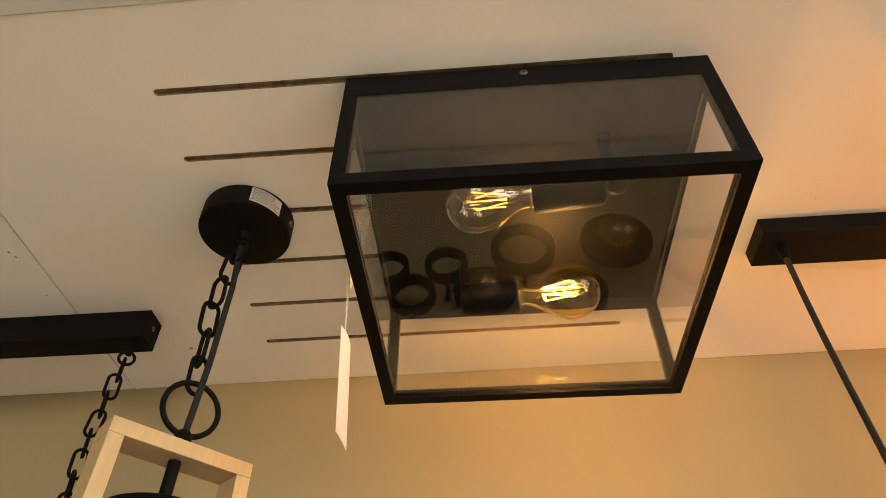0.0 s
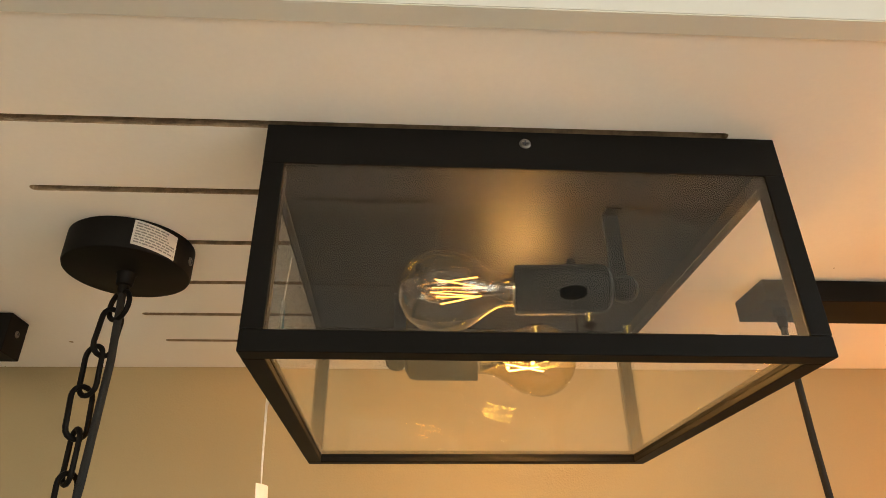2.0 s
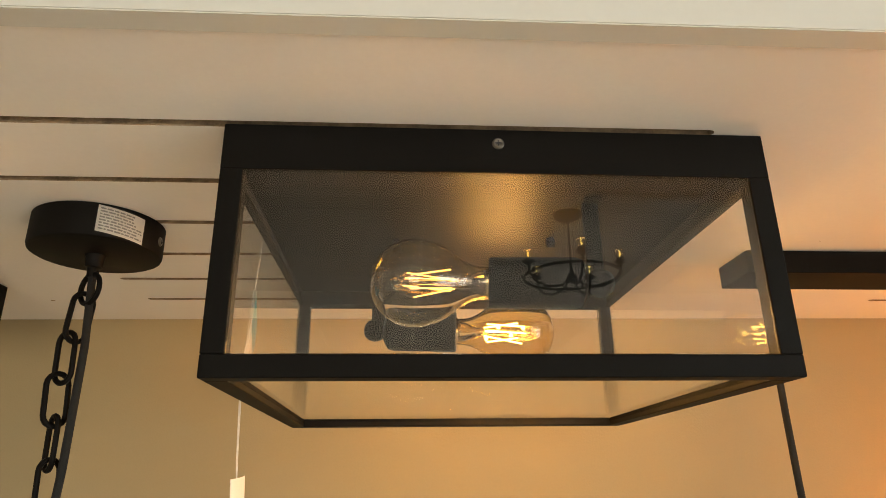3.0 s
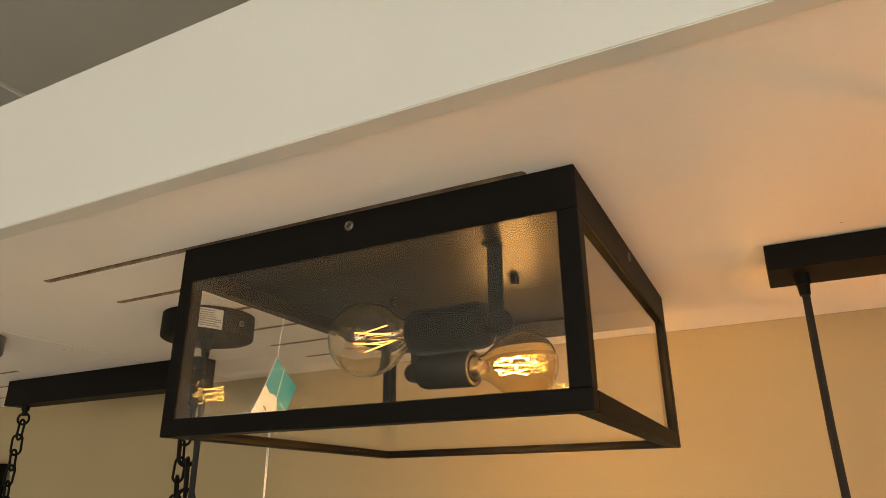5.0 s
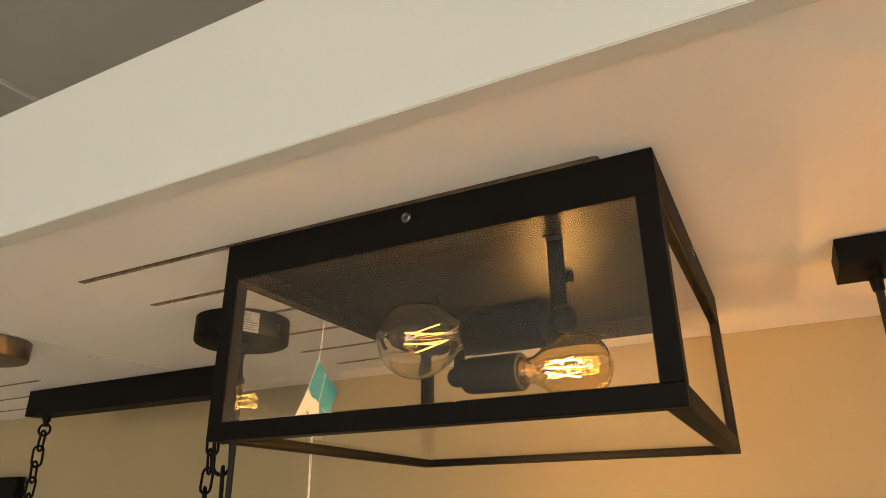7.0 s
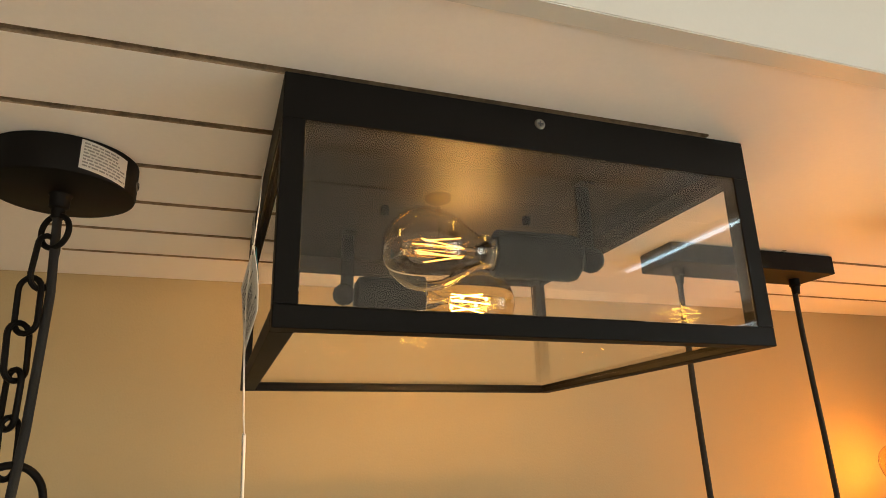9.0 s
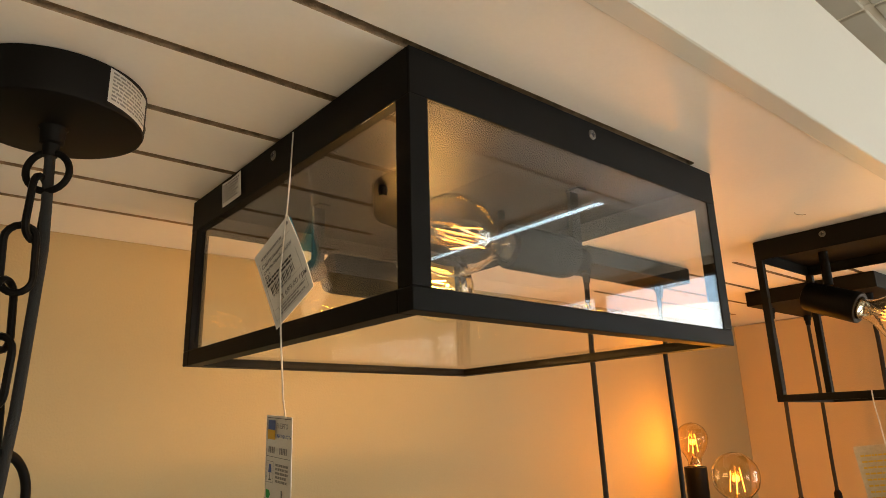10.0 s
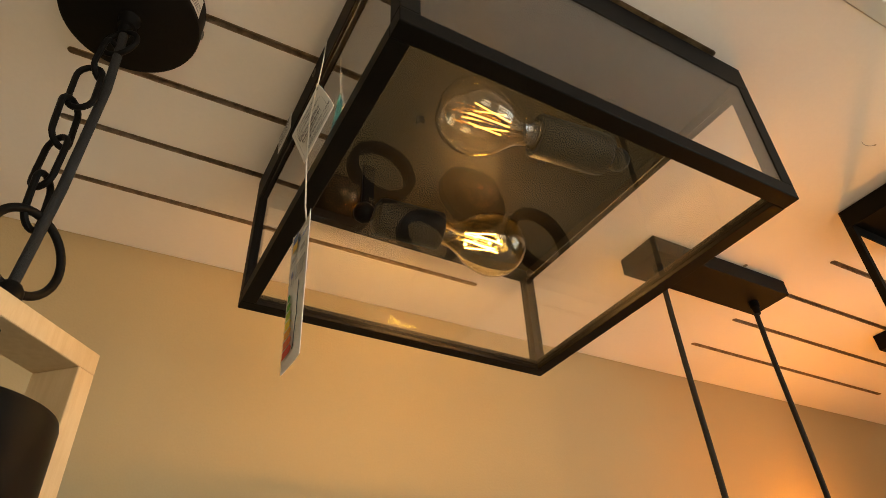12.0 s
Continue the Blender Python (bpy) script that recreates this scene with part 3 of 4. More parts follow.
bm = bmesh.new()
bm.faces.new([bm.verts.new(p) for p in ((-0.0148, 0.0140, 0), (-0.0092, 0.0140, 0), (-0.0106, 0.0195, 0), (-0.0134, 0.0195, 0))])
inked(bm, M_BLUE, etag, EF, "pictogram", "small blue lamp pictogram")
ink_lines(etag, EF @ pose(0.0065, 0.0145, 0), 0.020, 0.013, 5, M_GREY, rng)
CLASSES = ((0.0, 0.30, 0.06), (0.10, 0.40, 0.05), (0.38, 0.52, 0.04), (0.78, 0.60, 0.03), (0.82, 0.36, 0.03), (0.72, 0.14, 0.04), (0.62, 0.05, 0.03))
for k, c in enumerate(CLASSES):
    bm = bmesh.new()
    y, w = 0.0025 - 0.0068 * k, 0.0070 + 0.0022 * k
    bm.faces.new([bm.verts.new(p) for p in ((-0.0172, y - 0.0055, 0), (-0.0172 + w - 0.0025, y - 0.0055, 0), (-0.0172 + w, y - 0.00275, 0), (-0.0172 + w - 0.0025, y, 0), (-0.0172, y, 0))])
    inked(bm, material("class_print", c, 0.55, vary=0.1), etag, EF, "class_arrow")
pen = tube([(0.0075, 0.001, 0), (0.0070, 0.004, 0), (0.0076, -0.015, 0), (0.0095, -0.021, 0), (0.0076, -0.024, 0), (0.0070, -0.042, 0), (0.0055, -0.044, 0)], 0.00035, sides=5)
inked(pen, M_INK, etag, EF, "pen_stroke", "black pen bracket")

string = bmesh.new()
tube([(-0.1232, 0.4955, 2.1665), (-0.1248, 0.4948, 2.130), (-0.1270, 0.4940, 2.0985)], 0.00055, sides=6, bm=string)
tube([(-0.1278, 0.4930, 2.0985), (-0.1300, 0.4945, 2.055), (-0.1290, 0.4925, 2.010), (-0.1265, 0.4900, 1.965), (-0.1248, 0.4885, 1.9505)], 0.00055, sides=6, bm=string)
tube([(-0.1262, 0.4955, 2.0985), (-0.1296, 0.4965, 2.055), (-0.1284, 0.4940, 2.010), (-0.1262, 0.4910, 1.965), (-0.1248, 0.4885, 1.9500)], 0.00055, sides=6, bm=string)
tagged(part("string", string, M_STRING, None, "", True), "thin white string holding tags on the lantern", "string")

# paper sticker on the lantern's band
stk = card("sticker", 0.040, 0.0225, 0.0003, M_STICK, upright((LX0 - 0.0012, 0.612, CEIL - 0.0165), (0, -1, 0.02), (-0.03, 0.02, 1)), "small white printed sticker on black metal", "sticker", 0.0008)
ink_lines(stk, stk.matrix_world @ pose(0, 0, 0.0011), 0.034, 0.018, 7, M_GREY, rng)

# ---- round canopy with chain, ring and wooden pendant ----


def link_path(length, width, m, gap=0.0):
    """Oval chain link in the local xz plane."""
    pts = []
    r, straight = width / 2, length / 2 - width / 2
    for k in range(9):
        a = math.pi * k / 8
        pts.append((r * math.cos(a), 0, straight + r * math.sin(a)))
    for k in range(9):
        a = math.pi + math.pi * k / 8
        pts.append((r * math.cos(a), 0, -straight + r * math.sin(a)))
    return [m @ Vector(p) for p in pts]


def ring_path(r, m, n=28):
    return [m @ Vector((r * math.cos(2 * math.pi * k / n), 0, r * math.sin(2 * math.pi * k / n))) for k in range(n)]


def chain(parent, top, bottom, mat, length=0.040, width=0.0175, wire=0.00165, sway=0.0, first_ring=0.0125, turn0=20):
    """Interlocked links from top down to bottom, as parts."""
    top, bottom = Vector(top), Vector(bottom)
    at = top.copy()
    if first_ring:
        child(part("chain_ring", tube(ring_path(first_ring, pose(*(at - Vector((0, 0, first_ring))), 0, 0, turn0)), wire, True), mat, None, "", True), parent)
        at = at - Vector((0, 0, 2 * first_ring - 2 * wire))
    pitch = length - 4 * wire
    count = max(1, round((at - bottom).length / pitch))
    for k in range(count):
        f = (k + 0.5) / count
        c = at.lerp(bottom, f) + Vector((sway * math.sin(math.pi * f), sway * 0.4 * math.sin(2 * math.pi * f), 0))
        mm = pose(c.x, c.y, c.z, 6 * math.sin(3 * k), 5 * math.cos(2 * k), turn0 + 90 * ((k + 1) % 2) + 12 * math.sin(1.7 * k))
        child(part("chain_link", tube(link_path(length, width, mm), wire, True, 8), mat, None, "", True), parent)


def canopy(parent, x, y, radius, height, mat, turn=0):
    prof = [(0.0, -height), (radius - 0.003, -height), (radius - 0.0008, -height + 0.0012), (radius, -height + 0.0035), (radius, -0.0006), (0.0, -0.0006)]
    c = child(part("canopy", lathe(prof, 64, pose(x, y, CEIL)), mat, None, "", True), parent)
    child(part("collar", lathe([(0.0, -height - 0.020), (0.0045, -height - 0.020), (0.0052, -height - 0.012), (0.0072, -height - 0.011), (0.0078, -height - 0.002), (0.0090, -height), (0.0, -height)], 24, pose(x, y, CEIL)), mat, None, "", True), parent)
    s = part("screw", screw_mesh(), [M_STEEL, M_INK], None, "", True)
    s.matrix_world = pose(x + radius * math.cos(turn), y + radius * math.sin(turn), CEIL - height * 0.55, 90, 0, math.degrees(turn) + 90)
    bpy.context.view_layer.update()
    child(s, parent)
    return c


PX, PY = -0.2760, 0.5360
pend = thing("pendant_lamp", "black chain pendant with pale wooden frame and black shade", "pendant lamp", pose(PX, PY, CEIL))
bpy.context.view_layer.update()
canopy(pend, PX, PY, 0.0545, 0.0300, M_BLACK, -0.02)
chain(pend, (PX, PY, CEIL - 0.047), (PX - 0.007, PY + 0.004, 1.931), M_BLACK, length=0.0430, width=0.0180, wire=0.0023, sway=-0.009, first_ring=0.0135, turn0=-35)
child(part("cable", tube([(PX, PY, CEIL - 0.045), (PX + 0.0035, PY + 0.001, 2.06), (PX + 0.001, PY + 0.004, 1.96), (PX - 0.004, PY + 0.006, 1.885)], 0.0034), M_CORD, None, "black cable", True), pend)
RC = Vector((-0.2803, 0.5405, 1.9088))
child(part("ring", tube(ring_path(0.0275, pose(*RC, 0, 0, 45), 40), 0.0028, True, 12), M_BLACK, None, "large black ring", True), pend)
child(part("nipple", lathe([(0.0, -0.008), (0.0085, -0.008), (0.0085, 0.004), (0.006, 0.008), (0.0, 0.008)], 20, pose(RC.x, RC.y, RC.z - 0.032)), M_BLACK, None, "", True), pend)
# wooden frame, turned about 45 degrees, open in front and behind
WM = pose(-0.2830, 0.5440, 0, 0, 0, 47.6)
FW, FT, FD, WTOP, WBOT = 0.138, 0.0145, 0.034, 1.8715, 1.66
for nm, dims in (("wood_top", (-FW / 2, -FD / 2, WTOP - FT, FW / 2, FD / 2, WTOP)), ("wood_bottom", (-FW / 2, -FD / 2, WBOT, FW / 2, FD / 2, WBOT + FT)),
                 ("wood_side", (-FW / 2, -FD / 2, WBOT + FT, -FW / 2 + FT, FD / 2, WTOP - FT)), ("wood_side", (FW / 2 - FT, -FD / 2, WBOT + FT, FW / 2, FD / 2, WTOP - FT))):
    bm = box(*dims, 0.0008)
    bm.transform(WM)
    child(part(nm, bm, M_WOOD, None, "pale beech frame bar"), pend)
child(part("stem", lathe([(0.0, 1.80), (0.0058, 1.80), (0.0058, WTOP - FT - 0.001), (0.0, WTOP - FT - 0.001)], 20, pose(-0.2820, 0.5425, 0)), M_BLACK, None, "", True), pend)
SH = [(0.0, 1.808), (0.046, 1.808), (0.0490, 1.8065), (0.0500, 1.803), (0.0500, 1.700), (0.0488, 1.700), (0.0488, 1.800), (0.0, 1.8005)]
child(part("shade", lathe(SH, 56, pose(-0.2820, 0.5425, 0)), M_SATIN, None, "matte black drum shade", True), pend)

# curved paper sticker on the canopy's rim
bm = bmesh.new()
RS, a0, a1 = 0.0545 + 0.0006, math.radians(-69), math.radians(-28)
for k in range(13):
    for z in (CEIL - 0.0035, CEIL - 0.0268):
        a = a0 + (a1 - a0) * k / 12
        bm.verts.new((PX + RS * math.cos(a), PY + RS * math.sin(a), z + 0.0015 - 0.0035 * k / 12))
bm.verts.ensure_lookup_table()
for k in range(12):
    bm.faces.new([bm.verts[i] for i in (2 * k, 2 * k + 1, 2 * k + 3, 2 * k + 2)])
solid = bmesh.ops.solidify(bm, geom=bm.faces[:], thickness=0.0003)
bmesh.ops.recalc_face_normals(bm, faces=bm.faces[:])
stk = tagged(part("sticker", bm, M_STICK, None, "", True), "white sticker with fine print on the black round canopy", "sticker")
bm = bmesh.new()
for row in range(8):
    x = 0.05
    while x < (0.93 if row % 3 else 0.75):
        w = 0.04 + 0.10 * rng.random()
        if row < 3 and x + w > 0.80:
            break
        ring = []
        for f in (x, min(x + w, 0.95)):
            a = a0 + (a1 - a0) * f
            drop = CEIL - 0.0020 - 0.0035 * f
            ring.append([(PX + (RS + 0.0005) * math.cos(a), PY + (RS + 0.0005) * math.sin(a), drop - 0.0020 - 0.00255 * row - d) for d in (0.0, 0.0013)])
        bm.faces.new([bm.verts.new(p) for p in (ring[0][0], ring[0][1], ring[1][1], ring[1][0])])
        x += w + 0.02
child(part("print", bm, M_GREY), stk)

# ---- long black bar canopy with chains ----
def bar_canopy(parent, x0, x1, y0, y1, height, slope, mat=M_BLACK):
    bm = box(0, 0, -height, x1 - x0, y1 - y0, -0.0006, 0.0010)
    bm.transform(pose(x0, y0, CEIL, 0, 0, math.degrees(math.atan(slope))))
    return child(part("canopy", bm, mat, None, "black metal bar canopy"), parent)


bar = thing("pendant_lamp", "black bar pendant hanging on two black chains", "pendant lamp", pose(-0.71, 0.73, CEIL))
bpy.context.view_layer.update()
bar_canopy(bar, -0.955, -0.4670, 0.7075, 0.7455, 0.0465, SLOPE_S)
for x, y in ((-0.4885, 0.722), (-0.920, 0.728)):
    child(part("hook", lathe([(0.0, -0.0645), (0.004, -0.0645), (0.005, -0.055), (0.0068, -0.054), (0.0068, -0.0465), (0.0, -0.0465)], 18, pose(x, y, CEIL)), M_BLACK, None, "", True), bar)
    chain(bar, (x, y, CEIL - 0.060), (x - 0.004 if x > -0.6 else x + 0.01, y, 1.80), M_BLACK, length=0.036, width=0.016, wire=0.0021, sway=-0.006, first_ring=0.010, turn0=30)
    child(part("chain_cap", lathe([(0.0, 1.770), (0.012, 1.770), (0.014, 1.786), (0.010, 1.798), (0.0, 1.800)], 24, pose(x - 0.004 if x > -0.6 else x + 0.01, y, 0)), M_BLACK, None, "", True), bar)
child(part("crossbar", box(-0.96, 0.714, 1.742, -0.48, 0.736, 1.772, 0.002), M_BLACK, None, "black metal crossbar"), bar)
s = part("screw", screw_mesh(), [M_STEEL, M_INK], None, "", True)
s.matrix_world = pose(-0.4668, 0.7235, CEIL - 0.020, 90, 0, 90)
bpy.context.view_layer.update()
child(s, bar)

# ---- nickel round canopy with chain, further along ----
NX, NY = -0.640, 0.445
nick = thing("pendant_lamp", "brushed nickel round canopy with steel chain", "pendant lamp", pose(NX, NY, CEIL))
bpy.context.view_layer.update()
canopy(nick, NX, NY, 0.0535, 0.0260, M_CHROME, -0.9)
chain(nick, (NX, NY, CEIL - 0.043), (NX, NY, 1.86), M_CHROME, length=0.050, width=0.0205, wire=0.0018, turn0=35)
child(part("cable", tube([(NX, NY, CEIL - 0.045), (NX + 0.004, NY, 2.0), (NX, NY, 1.85)], 0.0030), M_CORD, None, "dark cable", True), nick)
child(part("cup", lathe([(0.0, 1.80), (0.022, 1.80), (0.026, 1.83), (0.012, 1.857), (0.0, 1.86)], 28, pose(NX, NY, 0)), M_CHROME, None, "", True), nick)

# spotlight body under the ceiling board
spot = thing("ceiling_spot", "small black and white ceiling spotlight", "spotlight", pose(-0.985, 0.52, CEIL))
bpy.context.view_layer.update()
child(part("body", lathe([(0.0, -0.030), (0.019, -0.030), (0.020, -0.028), (0.020, -0.0006), (0.0, -0.0006)], 32, pose(-0.985, 0.520, CEIL)), M_SATIN, None, "", True), spot)
child(part("rim", lathe([(0.0, -0.044), (0.017, -0.044), (0.019, -0.041), (0.019, -0.0305), (0.0, -0.0305)], 32, pose(-0.985, 0.520, CEIL)), M_STICK, None, "white rim", True), spot)

# ---- wide black canopy with two cords ----
def cord_lamp(x0, x1, y0, y1, height, cords, label):
    t = thing("pendant_lamp", label, "pendant lamp", pose((x0 + x1) / 2, (y0 + y1) / 2, CEIL))
    bpy.context.view_layer.update()
    bar_canopy(t, x0, x1, y0, y1, height, SLOPE_S)
    for x, y, zl in cords:
        child(part("gland", lathe([(0.0, -0.020), (0.0045, -0.020), (0.0055, -0.010), (0.0068, -0.009), (0.0068, 0.0), (0.0, 0.0)], 18, pose(x, y, CEIL - height)), M_SATIN, None, "", True), t)
        pts = [(x + 0.0016 * math.sin(9 * f + 7 * x), y + 0.0012 * math.cos(8 * f), CEIL - height - 0.01 + (zl - CEIL + height + 0.01) * f) for f in (k / 10 for k in range(11))]
        child(part("cord", tube(pts, 0.0034), M_CORD, None, "black textile cord", True), t)
        child(part("socket", lathe([(0.0, -0.03), (0.007, -0.03), (0.007, 0.0), (0.004, 0.006), (0.0, 0.006)], 20, pose(x, y, zl)), M_SATIN, None, "", True), t)
    return t


duo = cord_lamp(0.351, 0.600, 0.5840, 0.6460, 0.0245, ((0.378, 0.610, 1.50), (0.568, 0.618, 1.50)), "wide black canopy with two black textile cords")
child(part("crossbar", box(0.34, 0.597, 1.440, 0.61, 0.632, 1.4695, 0.002), M_BLACK, None, "black metal crossbar"), duo)
quad = cord_lamp(0.878, 1.140, 0.4120, 0.6280, 0.0270, ((0.942, 0.612, 1.800), (1.104, 0.611, 1.800), (0.938, 0.444, 1.923), (1.090, 0.440, 1.923)), "square black canopy, four cords and a frame with upright amber bulbs")
for x in (0.920, 1.105):
    child(part("frame_bar", box(x - 0.008, 0.440, 1.7535, x + 0.008, 0.822, 1.7695, 0.0015), M_BLACK), quad)
for y in (0.620, 0.814):
    child(part("frame_bar", box(0.928, y - 0.008, 1.7535, 1.097, y + 0.008, 1.7695, 0.0015), M_BLACK), quad)
child(part("frame_bar", box(0.735, 0.628, 1.7300, 0.912, 0.644, 1.7460, 0.0015), M_BLACK), quad)
child(part("drop", tube([(0.920, 0.636, 1.738), (0.920, 0.636, 1.756)], 0.006), M_SATIN, None, "", True), quad)


def upright_bulb(parent, x, y, z, r, length, mat, fil, power):
    """Upright amber bulb in a black cup; z is the neck."""
    child(part("lampholder", lathe([(0.0, -0.066), (0.018, -0.066), (0.0205, -0.063), (0.0215, -0.001), (0.019, 0.0), (0.016, 0.0), (0.0155, -0.03), (0.0, -0.03)], 32, pose(x, y, z)), M_SATIN, None, "", True), parent)
    bulb_parts(parent, pose(x, y, z), r, length, 0.0128, mat, fil, 4)
    lamp("amber_bulb_light", "POINT", pose(x, y, z + length * 0.55), power, AMBER, size=0.006)


bpy.context.view_layer.update()
upright_bulb(quad, 0.917, 0.794, 1.855, 0.0305, 0.084, M_AMBERGLASS, M_FIL_AMBER, 1.05)
upright_bulb(quad, 0.765, 0.636, 1.798, 0.0380, 0.092, M_AMBERGLASS, M_FIL_AMBER, 2.45)
child(part("riser", tube([(0.917, 0.794, 1.77), (0.917, 0.794, 1.793)], 0.006), M_SATIN, None, "", True), quad)

# ---- open black cage ceiling lamp ----
CX0, CX1, CY0, CY1, CZ0 = 0.5310, 0.6980, 0.2790, 0.4475, 1.9620
cage = thing("ceiling_lamp", "small open black cage ceiling lamp with one clear bulb", "ceiling lamp", pose((CX0 + CX1) / 2, (CY0 + CY1) / 2, CEIL))
bpy.context.view_layer.update()
for a in ((CX0, CY0, CX1, CY0 + 0.0015), (CX0, CY1 - 0.0015, CX1, CY1), (CX0, CY0 + 0.0015, CX0 + 0.0015, CY1 - 0.0015), (CX1 - 0.0015, CY0 + 0.0015, CX1, CY1 - 0.0015)):
    child(part("top_band", box(a[0], a[1], TOPZ - 0.026, a[2], a[3], TOPZ, 0.0005, None, 1), M_BLACK), cage)
child(part("top_plate", box(CX0 + 0.002, CY0 + 0.002, TOPZ - 0.0115, CX1 - 0.002, CY1 - 0.002, TOPZ - 0.010), M_PLATE), cage)
B = 0.0085
for x in (CX0, CX1 - B):
    for y in (CY0, CY1 - B):
        child(part("post", box(x, y, CZ0 + B, x + B, y + B, TOPZ - 0.026, 0.0006), M_BLACK), cage)
for y in (CY0, CY1 - B):
    child(part("bottom_rail", box(CX0, y, CZ0, CX1, y + B, CZ0 + B, 0.0006), M_BLACK), cage)
for x in (CX0, CX1 - B):
    child(part("bottom_rail", box(x, CY0 + B, CZ0, x + B, CY1 - B, CZ0 + B, 0.0006), M_BLACK), cage)
CHX, CHZ = 0.618, 2.098
turn = pose(CHX, 0.421, CHZ + 0.004, 113, 0, -6)
prof = [(0.0, -0.006), (0.012, -0.006), (0.0185, -0.002), (0.0200, 0.004), (0.0205, 0.0650), (0.0193, 0.0665), (0.0150, 0.0665), (0.0145, 0.044), (0.0, 0.044)]
child(part("lampholder", lathe(prof, 36, turn), M_SATIN, None, "matte black lampholder", True), cage)
child(part("strap", lathe([(0.0, CHZ + 0.015), (0.006, CHZ + 0.015), (0.006, TOPZ - 0.0118), (0.0, TOPZ - 0.0118)], 18, pose(CHX, 0.394, 0)), M_SATIN, None, "", True), cage)
bulb_parts(cage, turn @ pose(0, 0, 0.0650, 0, 0, 40), 0.0330, 0.094, fil=M_FIL)
lamp("cage_bulb_light", "POINT", turn @ pose(0, 0, 0.116), 0.25, WARM, size=0.008)
s = part("screw", screw_mesh(), [M_STEEL, M_INK], None, "", True)
s.matrix_world = pose(CX0, 0.361, CEIL - 0.0095, 90, 0, -90)
bpy.context.view_layer.update()
child(s, cage)

# ---- the far left of the niche ----
panel = thing("wall_panel", "plain white display panel on the beige wall", "panel", pose(-1.98, 0.93, 1.75))
bpy.context.view_layer.update()
pm = pose(-1.552, wall_y(-1.535) - 0.001, 0, 0, 0, math.degrees(math.atan(SLOPE_W)))
bm = box(-0.95, -0.018, 1.10, -0.012, 0, 2.156, 0.0015)
bm.transform(pm)
child(part("board", bm, M_PANEL), panel)
bm = box(-0.95, -0.020, 2.1564, -0.010, 0, 2.160, 0.001)
bm.transform(pm)
child(part("top_rail", bm, M_SATIN, None, "dark top rail"), panel)
wl = thing("wall_lamp", "square black wall lamp on the beige wall", "wall lamp", pose(-1.335, 0.94, 1.95))
bpy.context.view_layer.update()
child(part("backplate", box(-1.345, wall_y(-1.3) - 0.012, 1.90, -1.25, wall_y(-1.3) - 0.003, 2.02, 0.001), M_BLACK), wl)
bx = bmesh.new()
box(-1.355, 0.893, 1.88, -1.238, wall_y(-1.3) - 0.0125, 2.038, 0.0015, bx)
child(part("body", bx, M_SATIN, None, "matte black box body"), wl)

# ---- hanging wires of the canopy, ceiling light ----
for x in (-0.4785, 1.05):
    w = thing("suspension_wire", "thin dark suspension wire leaning between canopy and ceiling", "wire", pose(x, 0.287, 2.2))
    bpy.context.view_layer.update()
    child(part("wire", tube([(x, 0.287, 2.1900), (x - 0.064, 0.287, ROOM_Z - 0.003)], 0.0013, sides=8), M_CORD, None, "", True), w)
    child(part("anchor", lathe([(0.0, 2.1898), (0.010, 2.1898), (0.010, 2.196), (0.004, 2.206), (0.0, 2.206)], 16, pose(x, 0.287, 0)), M_STEEL, None, "", True), w)
led = thing("linear_ceiling_light", "long slim lit fluorescent ceiling light", "ceiling light", pose(1.9, -1.7, ROOM_Z))
bpy.context.view_layer.update()
child(part("housing", box(1.785, -2.05, ROOM_Z - 0.030, 1.865, -0.47, ROOM_Z - 0.0045, 0.002), M_WHITE), led)
child(part("tube", box(1.811, -2.03, ROOM_Z - 0.036, 1.839, -0.49, ROOM_Z - 0.0305, 0.001), M_LED, None, "glowing tube cover"), led)

# air outlet set into the suspended ceiling, seen only as a reflection in the panes
vent = thing("ceiling_vent", "white slatted air outlet in the suspended ceiling", "air vent", pose(0.745, -0.32, ROOM_Z))
bpy.context.view_layer.update()
VX0, VX1, VY0, VY1, VZ = 0.555, 0.935, -0.385, -0.262, ROOM_Z - 0.0035
child(part("backing", box(VX0 + 0.01, VY0 + 0.01, VZ - 0.004, VX1 - 0.01, VY1 - 0.01, VZ), M_SATIN, None, "dark hollow behind the slats"), vent)
bm = bmesh.new()
for a, b_, c, d in ((VX0, VY0, VX1, VY0 + 0.018), (VX0, VY1 - 0.018, VX1, VY1), (VX0, VY0 + 0.018, VX0 + 0.03, VY1 - 0.018), (VX1 - 0.03, VY0 + 0.018, VX1, VY1 - 0.018)):
    box(a, b_, VZ - 0.016, c, d, VZ, 0.002, bm, 1)
child(part("frame", bm, M_PANEL), vent)
for x in [0.616 + 0.0400 * k for k in range(5)]:
    child(part("slat", box(x - 0.0095, VY0 + 0.019, VZ - 0.014, x + 0.0095, VY1 - 0.019, VZ - 0.0045, 0.002), M_PANEL), vent)

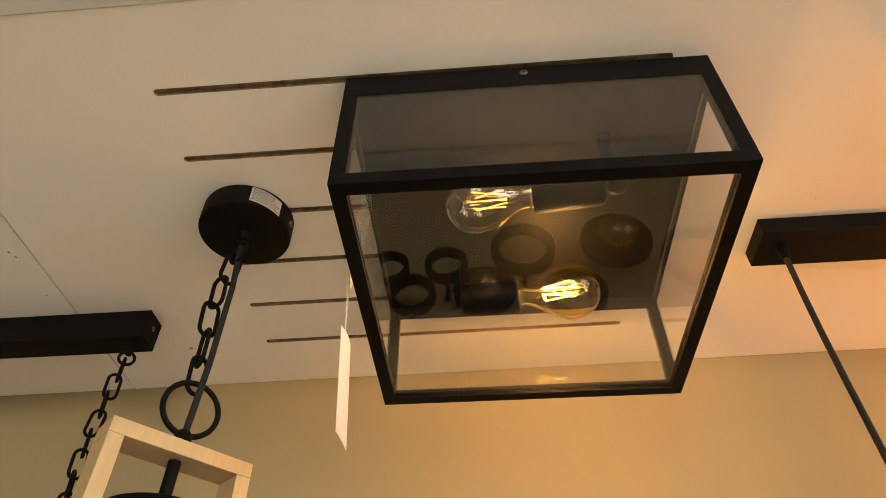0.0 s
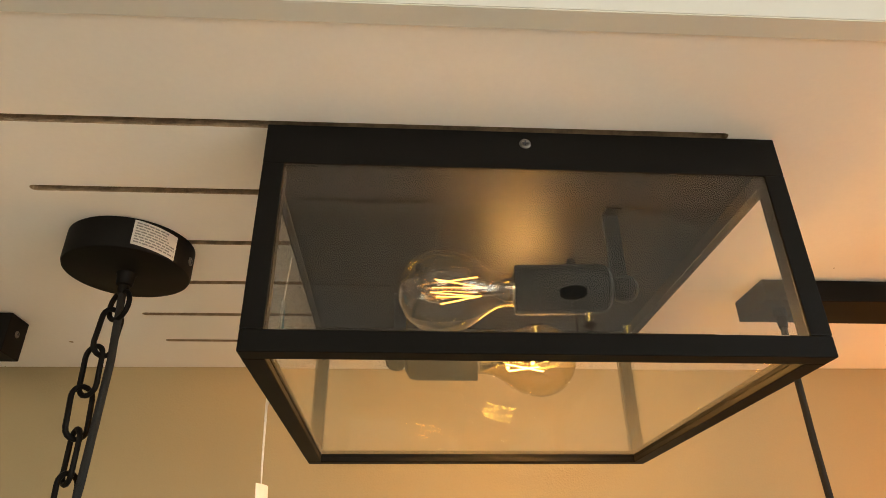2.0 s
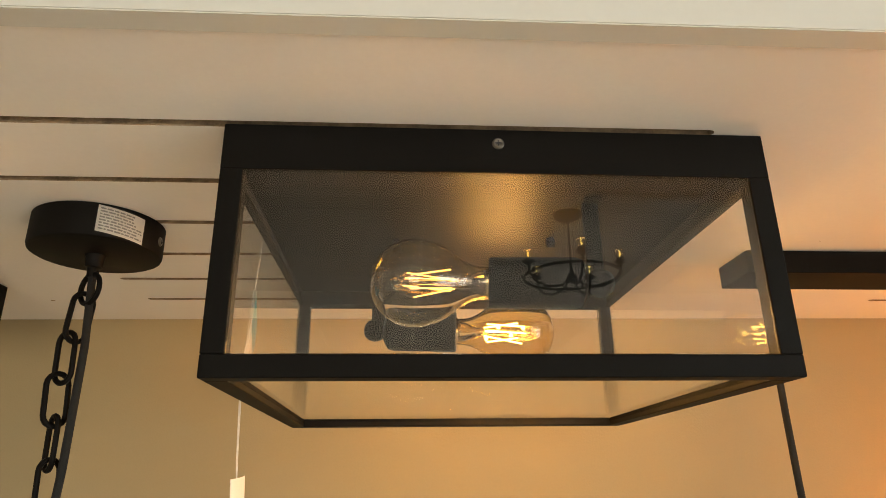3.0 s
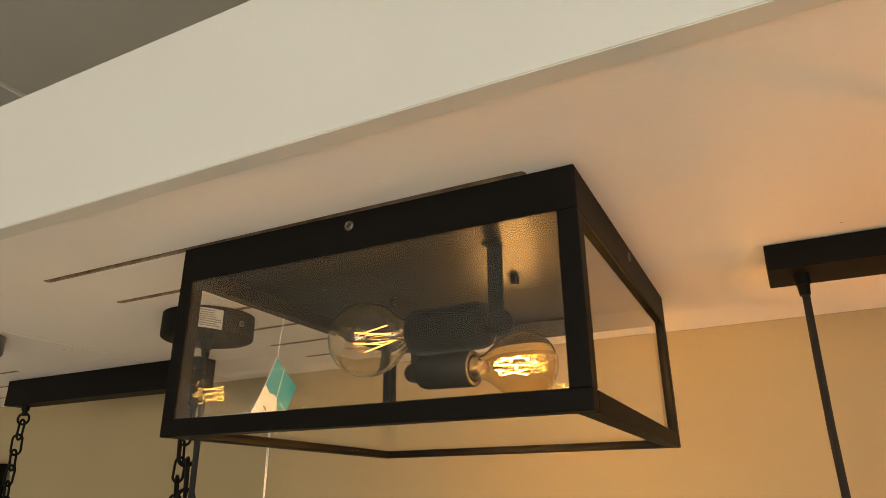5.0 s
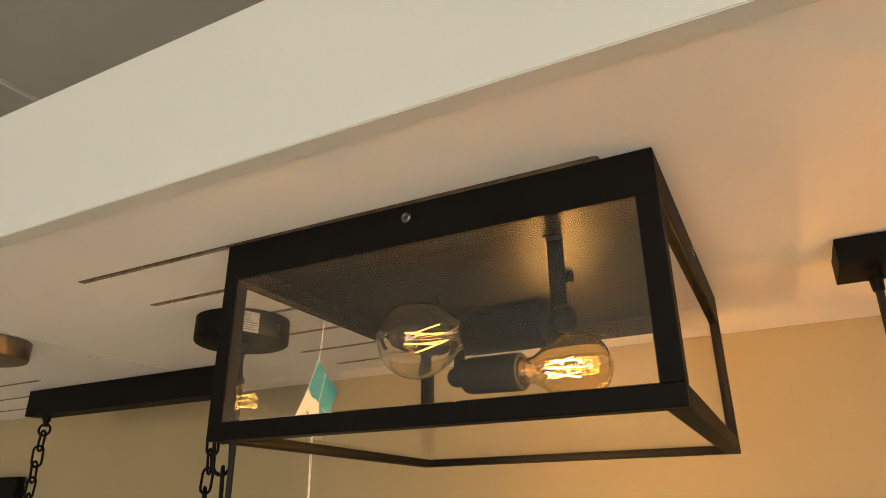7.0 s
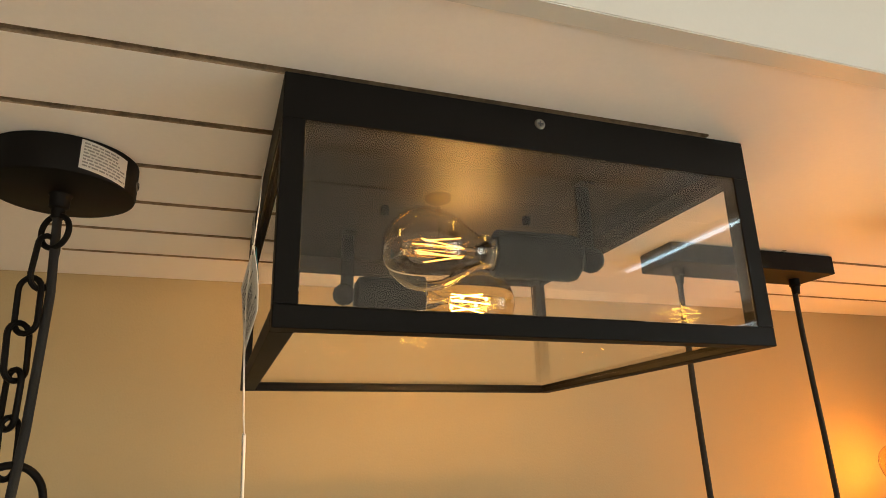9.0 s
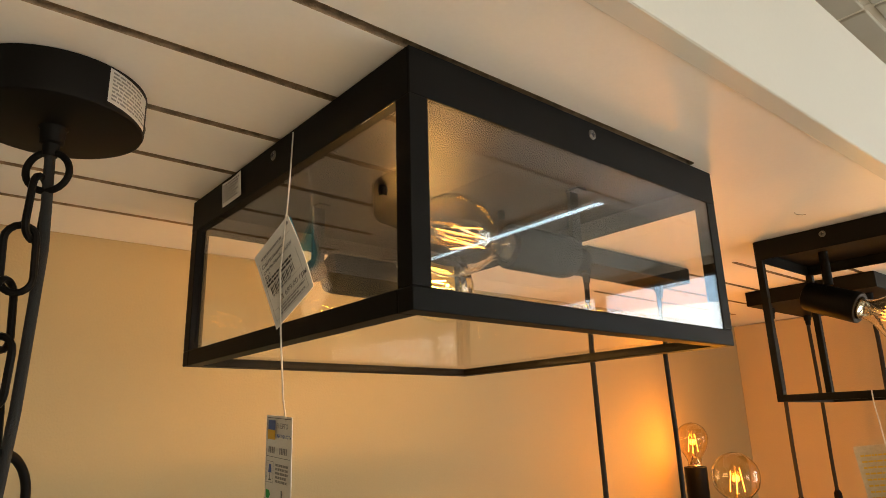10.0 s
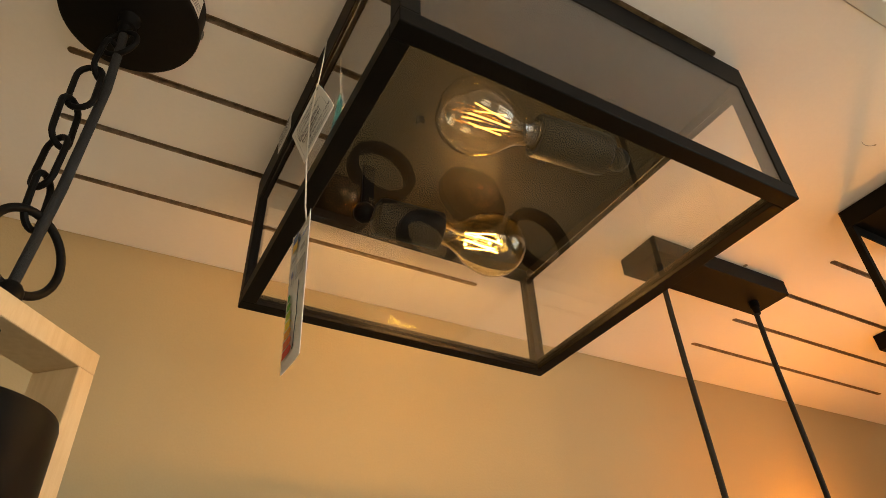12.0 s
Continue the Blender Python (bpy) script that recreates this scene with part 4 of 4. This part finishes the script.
# small chandelier behind the walk, seen in the front pane
CHC = Vector((0.585, -1.390, 0.0))
chan = thing("chandelier", "small black scroll-arm chandelier with small lit bulbs", "chandelier", pose(CHC.x, CHC.y, ROOM_Z))
bpy.context.view_layer.update()
child(part("canopy", lathe([(0.0, ROOM_Z - 0.028), (0.030, ROOM_Z - 0.028), (0.048, ROOM_Z - 0.018), (0.050, ROOM_Z - 0.004), (0.0, ROOM_Z - 0.004)], 32, pose(CHC.x, CHC.y, 0)), M_BLACK, None, "", True), chan)
child(part("stem", lathe([(0.0, 2.588), (0.010, 2.593), (0.018, 2.608), (0.006, 2.628), (0.003, 2.640), (0.003, ROOM_Z - 0.027), (0.0, ROOM_Z - 0.027)], 20, pose(CHC.x, CHC.y, 0)), M_BLACK, None, "", True), chan)
child(part("ring", tube([(CHC.x + 0.165 * math.cos(0.157 * k), CHC.y + 0.165 * math.sin(0.157 * k), 2.613) for k in range(40)], 0.0045, True), M_BLACK, None, "black metal hoop", True), chan)
for k in range(5):
    a = 0.35 + 2 * math.pi * k / 5
    arm = [(CHC.x + q * math.cos(a), CHC.y + q * math.sin(a), z) for q, z in ((0.008, 2.603), (0.045, 2.576), (0.095, 2.568), (0.140, 2.584), (0.163, 2.613), (0.165, 2.640))]
    child(part("arm", tube(arm, 0.0042), M_BLACK, None, "", True), chan)
    seat = pose(arm[-1][0], arm[-1][1], 0)
    child(part("candle_cup", lathe([(0.0, 2.640), (0.010, 2.640), (0.022, 2.650), (0.020, 2.652), (0.011, 2.646), (0.011, 2.658), (0.0, 2.658)], 20, seat), M_BLACK, None, "", True), chan)
    globe = child(part("globe_bulb", lathe([(0.0, 2.659), (0.008, 2.661)] + [(0.018 * math.cos(q), 2.679 + 0.018 * math.sin(q)) for q in (-1.0 + 0.25 * n for n in range(11))] + [(0.0, 2.697)], 24, seat), M_AMBERGLASS, None, "small amber glass bulb", True), chan)
    child(part("filament", lathe([(0.0, 2.667), (0.002, 2.668), (0.002, 2.687), (0.0, 2.688)], 8, seat), M_FIL_HOT), globe)

# ---- ring wall lamp below the lantern ----
cluster = thing("wall_lamp", "black wall lamp of round rings and bronze dishes", "wall lamp", pose(0.12, 0.90, 1.69))
bpy.context.view_layer.update()
M_BRONZE = material("dark_bronze", (0.30, 0.19, 0.10), 0.22, 1.0, vary=0.2, scale=20)
RINGS = ((-0.052, 1.667, 0.0375, 0.010), (-0.110, 1.731, 0.0400, 0.011), (0.083, 1.638, 0.0560, 0.013), (0.381, 1.674, 0.0640, 0.014), (-0.152, 1.668, 0.0350, 0.009), (0.163, 1.745, 0.0500, 0.012))
for x, z, r, w in RINGS:
    prof = [(r, -0.010), (r, 0.008), (r - 0.002, 0.010), (r - w + 0.002, 0.010), (r - w, 0.008), (r - w, -0.010), (r, -0.010)]
    child(part("ring", lathe(prof, 48, pose(x, 0.84, z, 90, 0, 0)), M_BLACK, None, "", True), cluster)
    child(part("arm", tube([(x, 0.849, z + r - 0.004), (x, wall_y(x) - 0.001, z + r - 0.004)], 0.004), M_BLACK, None, "", True), cluster)
for x, z, r in ((0.012, 1.737, 0.052), (0.246, 1.635, 0.062)):
    prof = [(r, 0.012), (r, 0.002), (r * 0.8, -0.008), (r * 0.3, -0.014), (0.0, -0.014), (0.0, -0.010), (r * 0.3, -0.010), (r * 0.77, -0.003), (r - 0.003, 0.012), (r, 0.012)]
    child(part("dish", lathe(prof, 48, pose(x, 0.84, z, 90, 0, 0)), M_BLACK, None, "", True), cluster)
    ball = [(0.0, -0.0095)] + [(r * 0.62 * math.cos(a), r * 0.62 * math.sin(a) * 0.9 + 0.02) for a in (-0.5 + (math.pi / 2 + 0.5) * k / 10 for k in range(10))] + [(0.0, r * 0.558 + 0.02)]
    child(part("globe", lathe(ball, 36, pose(x, 0.84, z, 90, 0, 0)), M_BRONZE, None, "dark bronze globe", True), cluster)
    child(part("arm", tube([(x, 0.853, z), (x, wall_y(x) - 0.001, z)], 0.008), M_BLACK, None, "", True), cluster)

# ---- old holes, scuffs and pencil marks on the board ----
for x, y, r in ((-0.606, 0.573, 0.0020), (-0.602, 0.583, 0.0017), (-0.601, 0.661, 0.0014), (0.412, 0.555, 0.0009), (0.518, 0.580, 0.0034), (-0.444, 0.801, 0.0028), (0.460, 0.352, 0.0012)):
    tagged(part("drill_hole", lathe([(r, -0.0003), (r * 0.6, -0.0005), (0.0, -0.0004)], 10, pose(x, y, CEIL)), M_MDF), "tiny old drill hole in white board", "hole", "old drill holes")
arc = [(0.449 + 0.014 * math.cos(a), 0.345 + 0.012 * math.sin(a), CEIL - 0.0002) for a in (0.5 + 0.2 * k for k in range(9))]
tagged(part("pencil_mark", tube(arc, 0.00035, sides=4), M_GREY), "short curved pencil mark on white board", "mark")

# tag of the cage lamp
tag2 = card("price_tag", 0.040, 0.105, 0.0005, M_KRAFT, upright((0.5330, 0.345, 1.858), (0.004, -0.040, 0.004), (-0.003, 0.012, 0.10)), "cream paper tag hanging from the small cage lamp", "tag", 0.002)
ink_lines(tag2, tag2.matrix_world @ pose(0.002, 0.0, 0.002), 0.034, 0.090, 14, M_YELLOW, rng, 0.3)
tagged(part("string", tube([(0.5300, 0.340, 1.9705), (0.5295, 0.340, 1.955), (0.5308, 0.338, 1.927), (0.5315, 0.337, 1.9085)], 0.0007, sides=6), M_STRING, None, "", True), "short white string on the small cage lamp", "string")
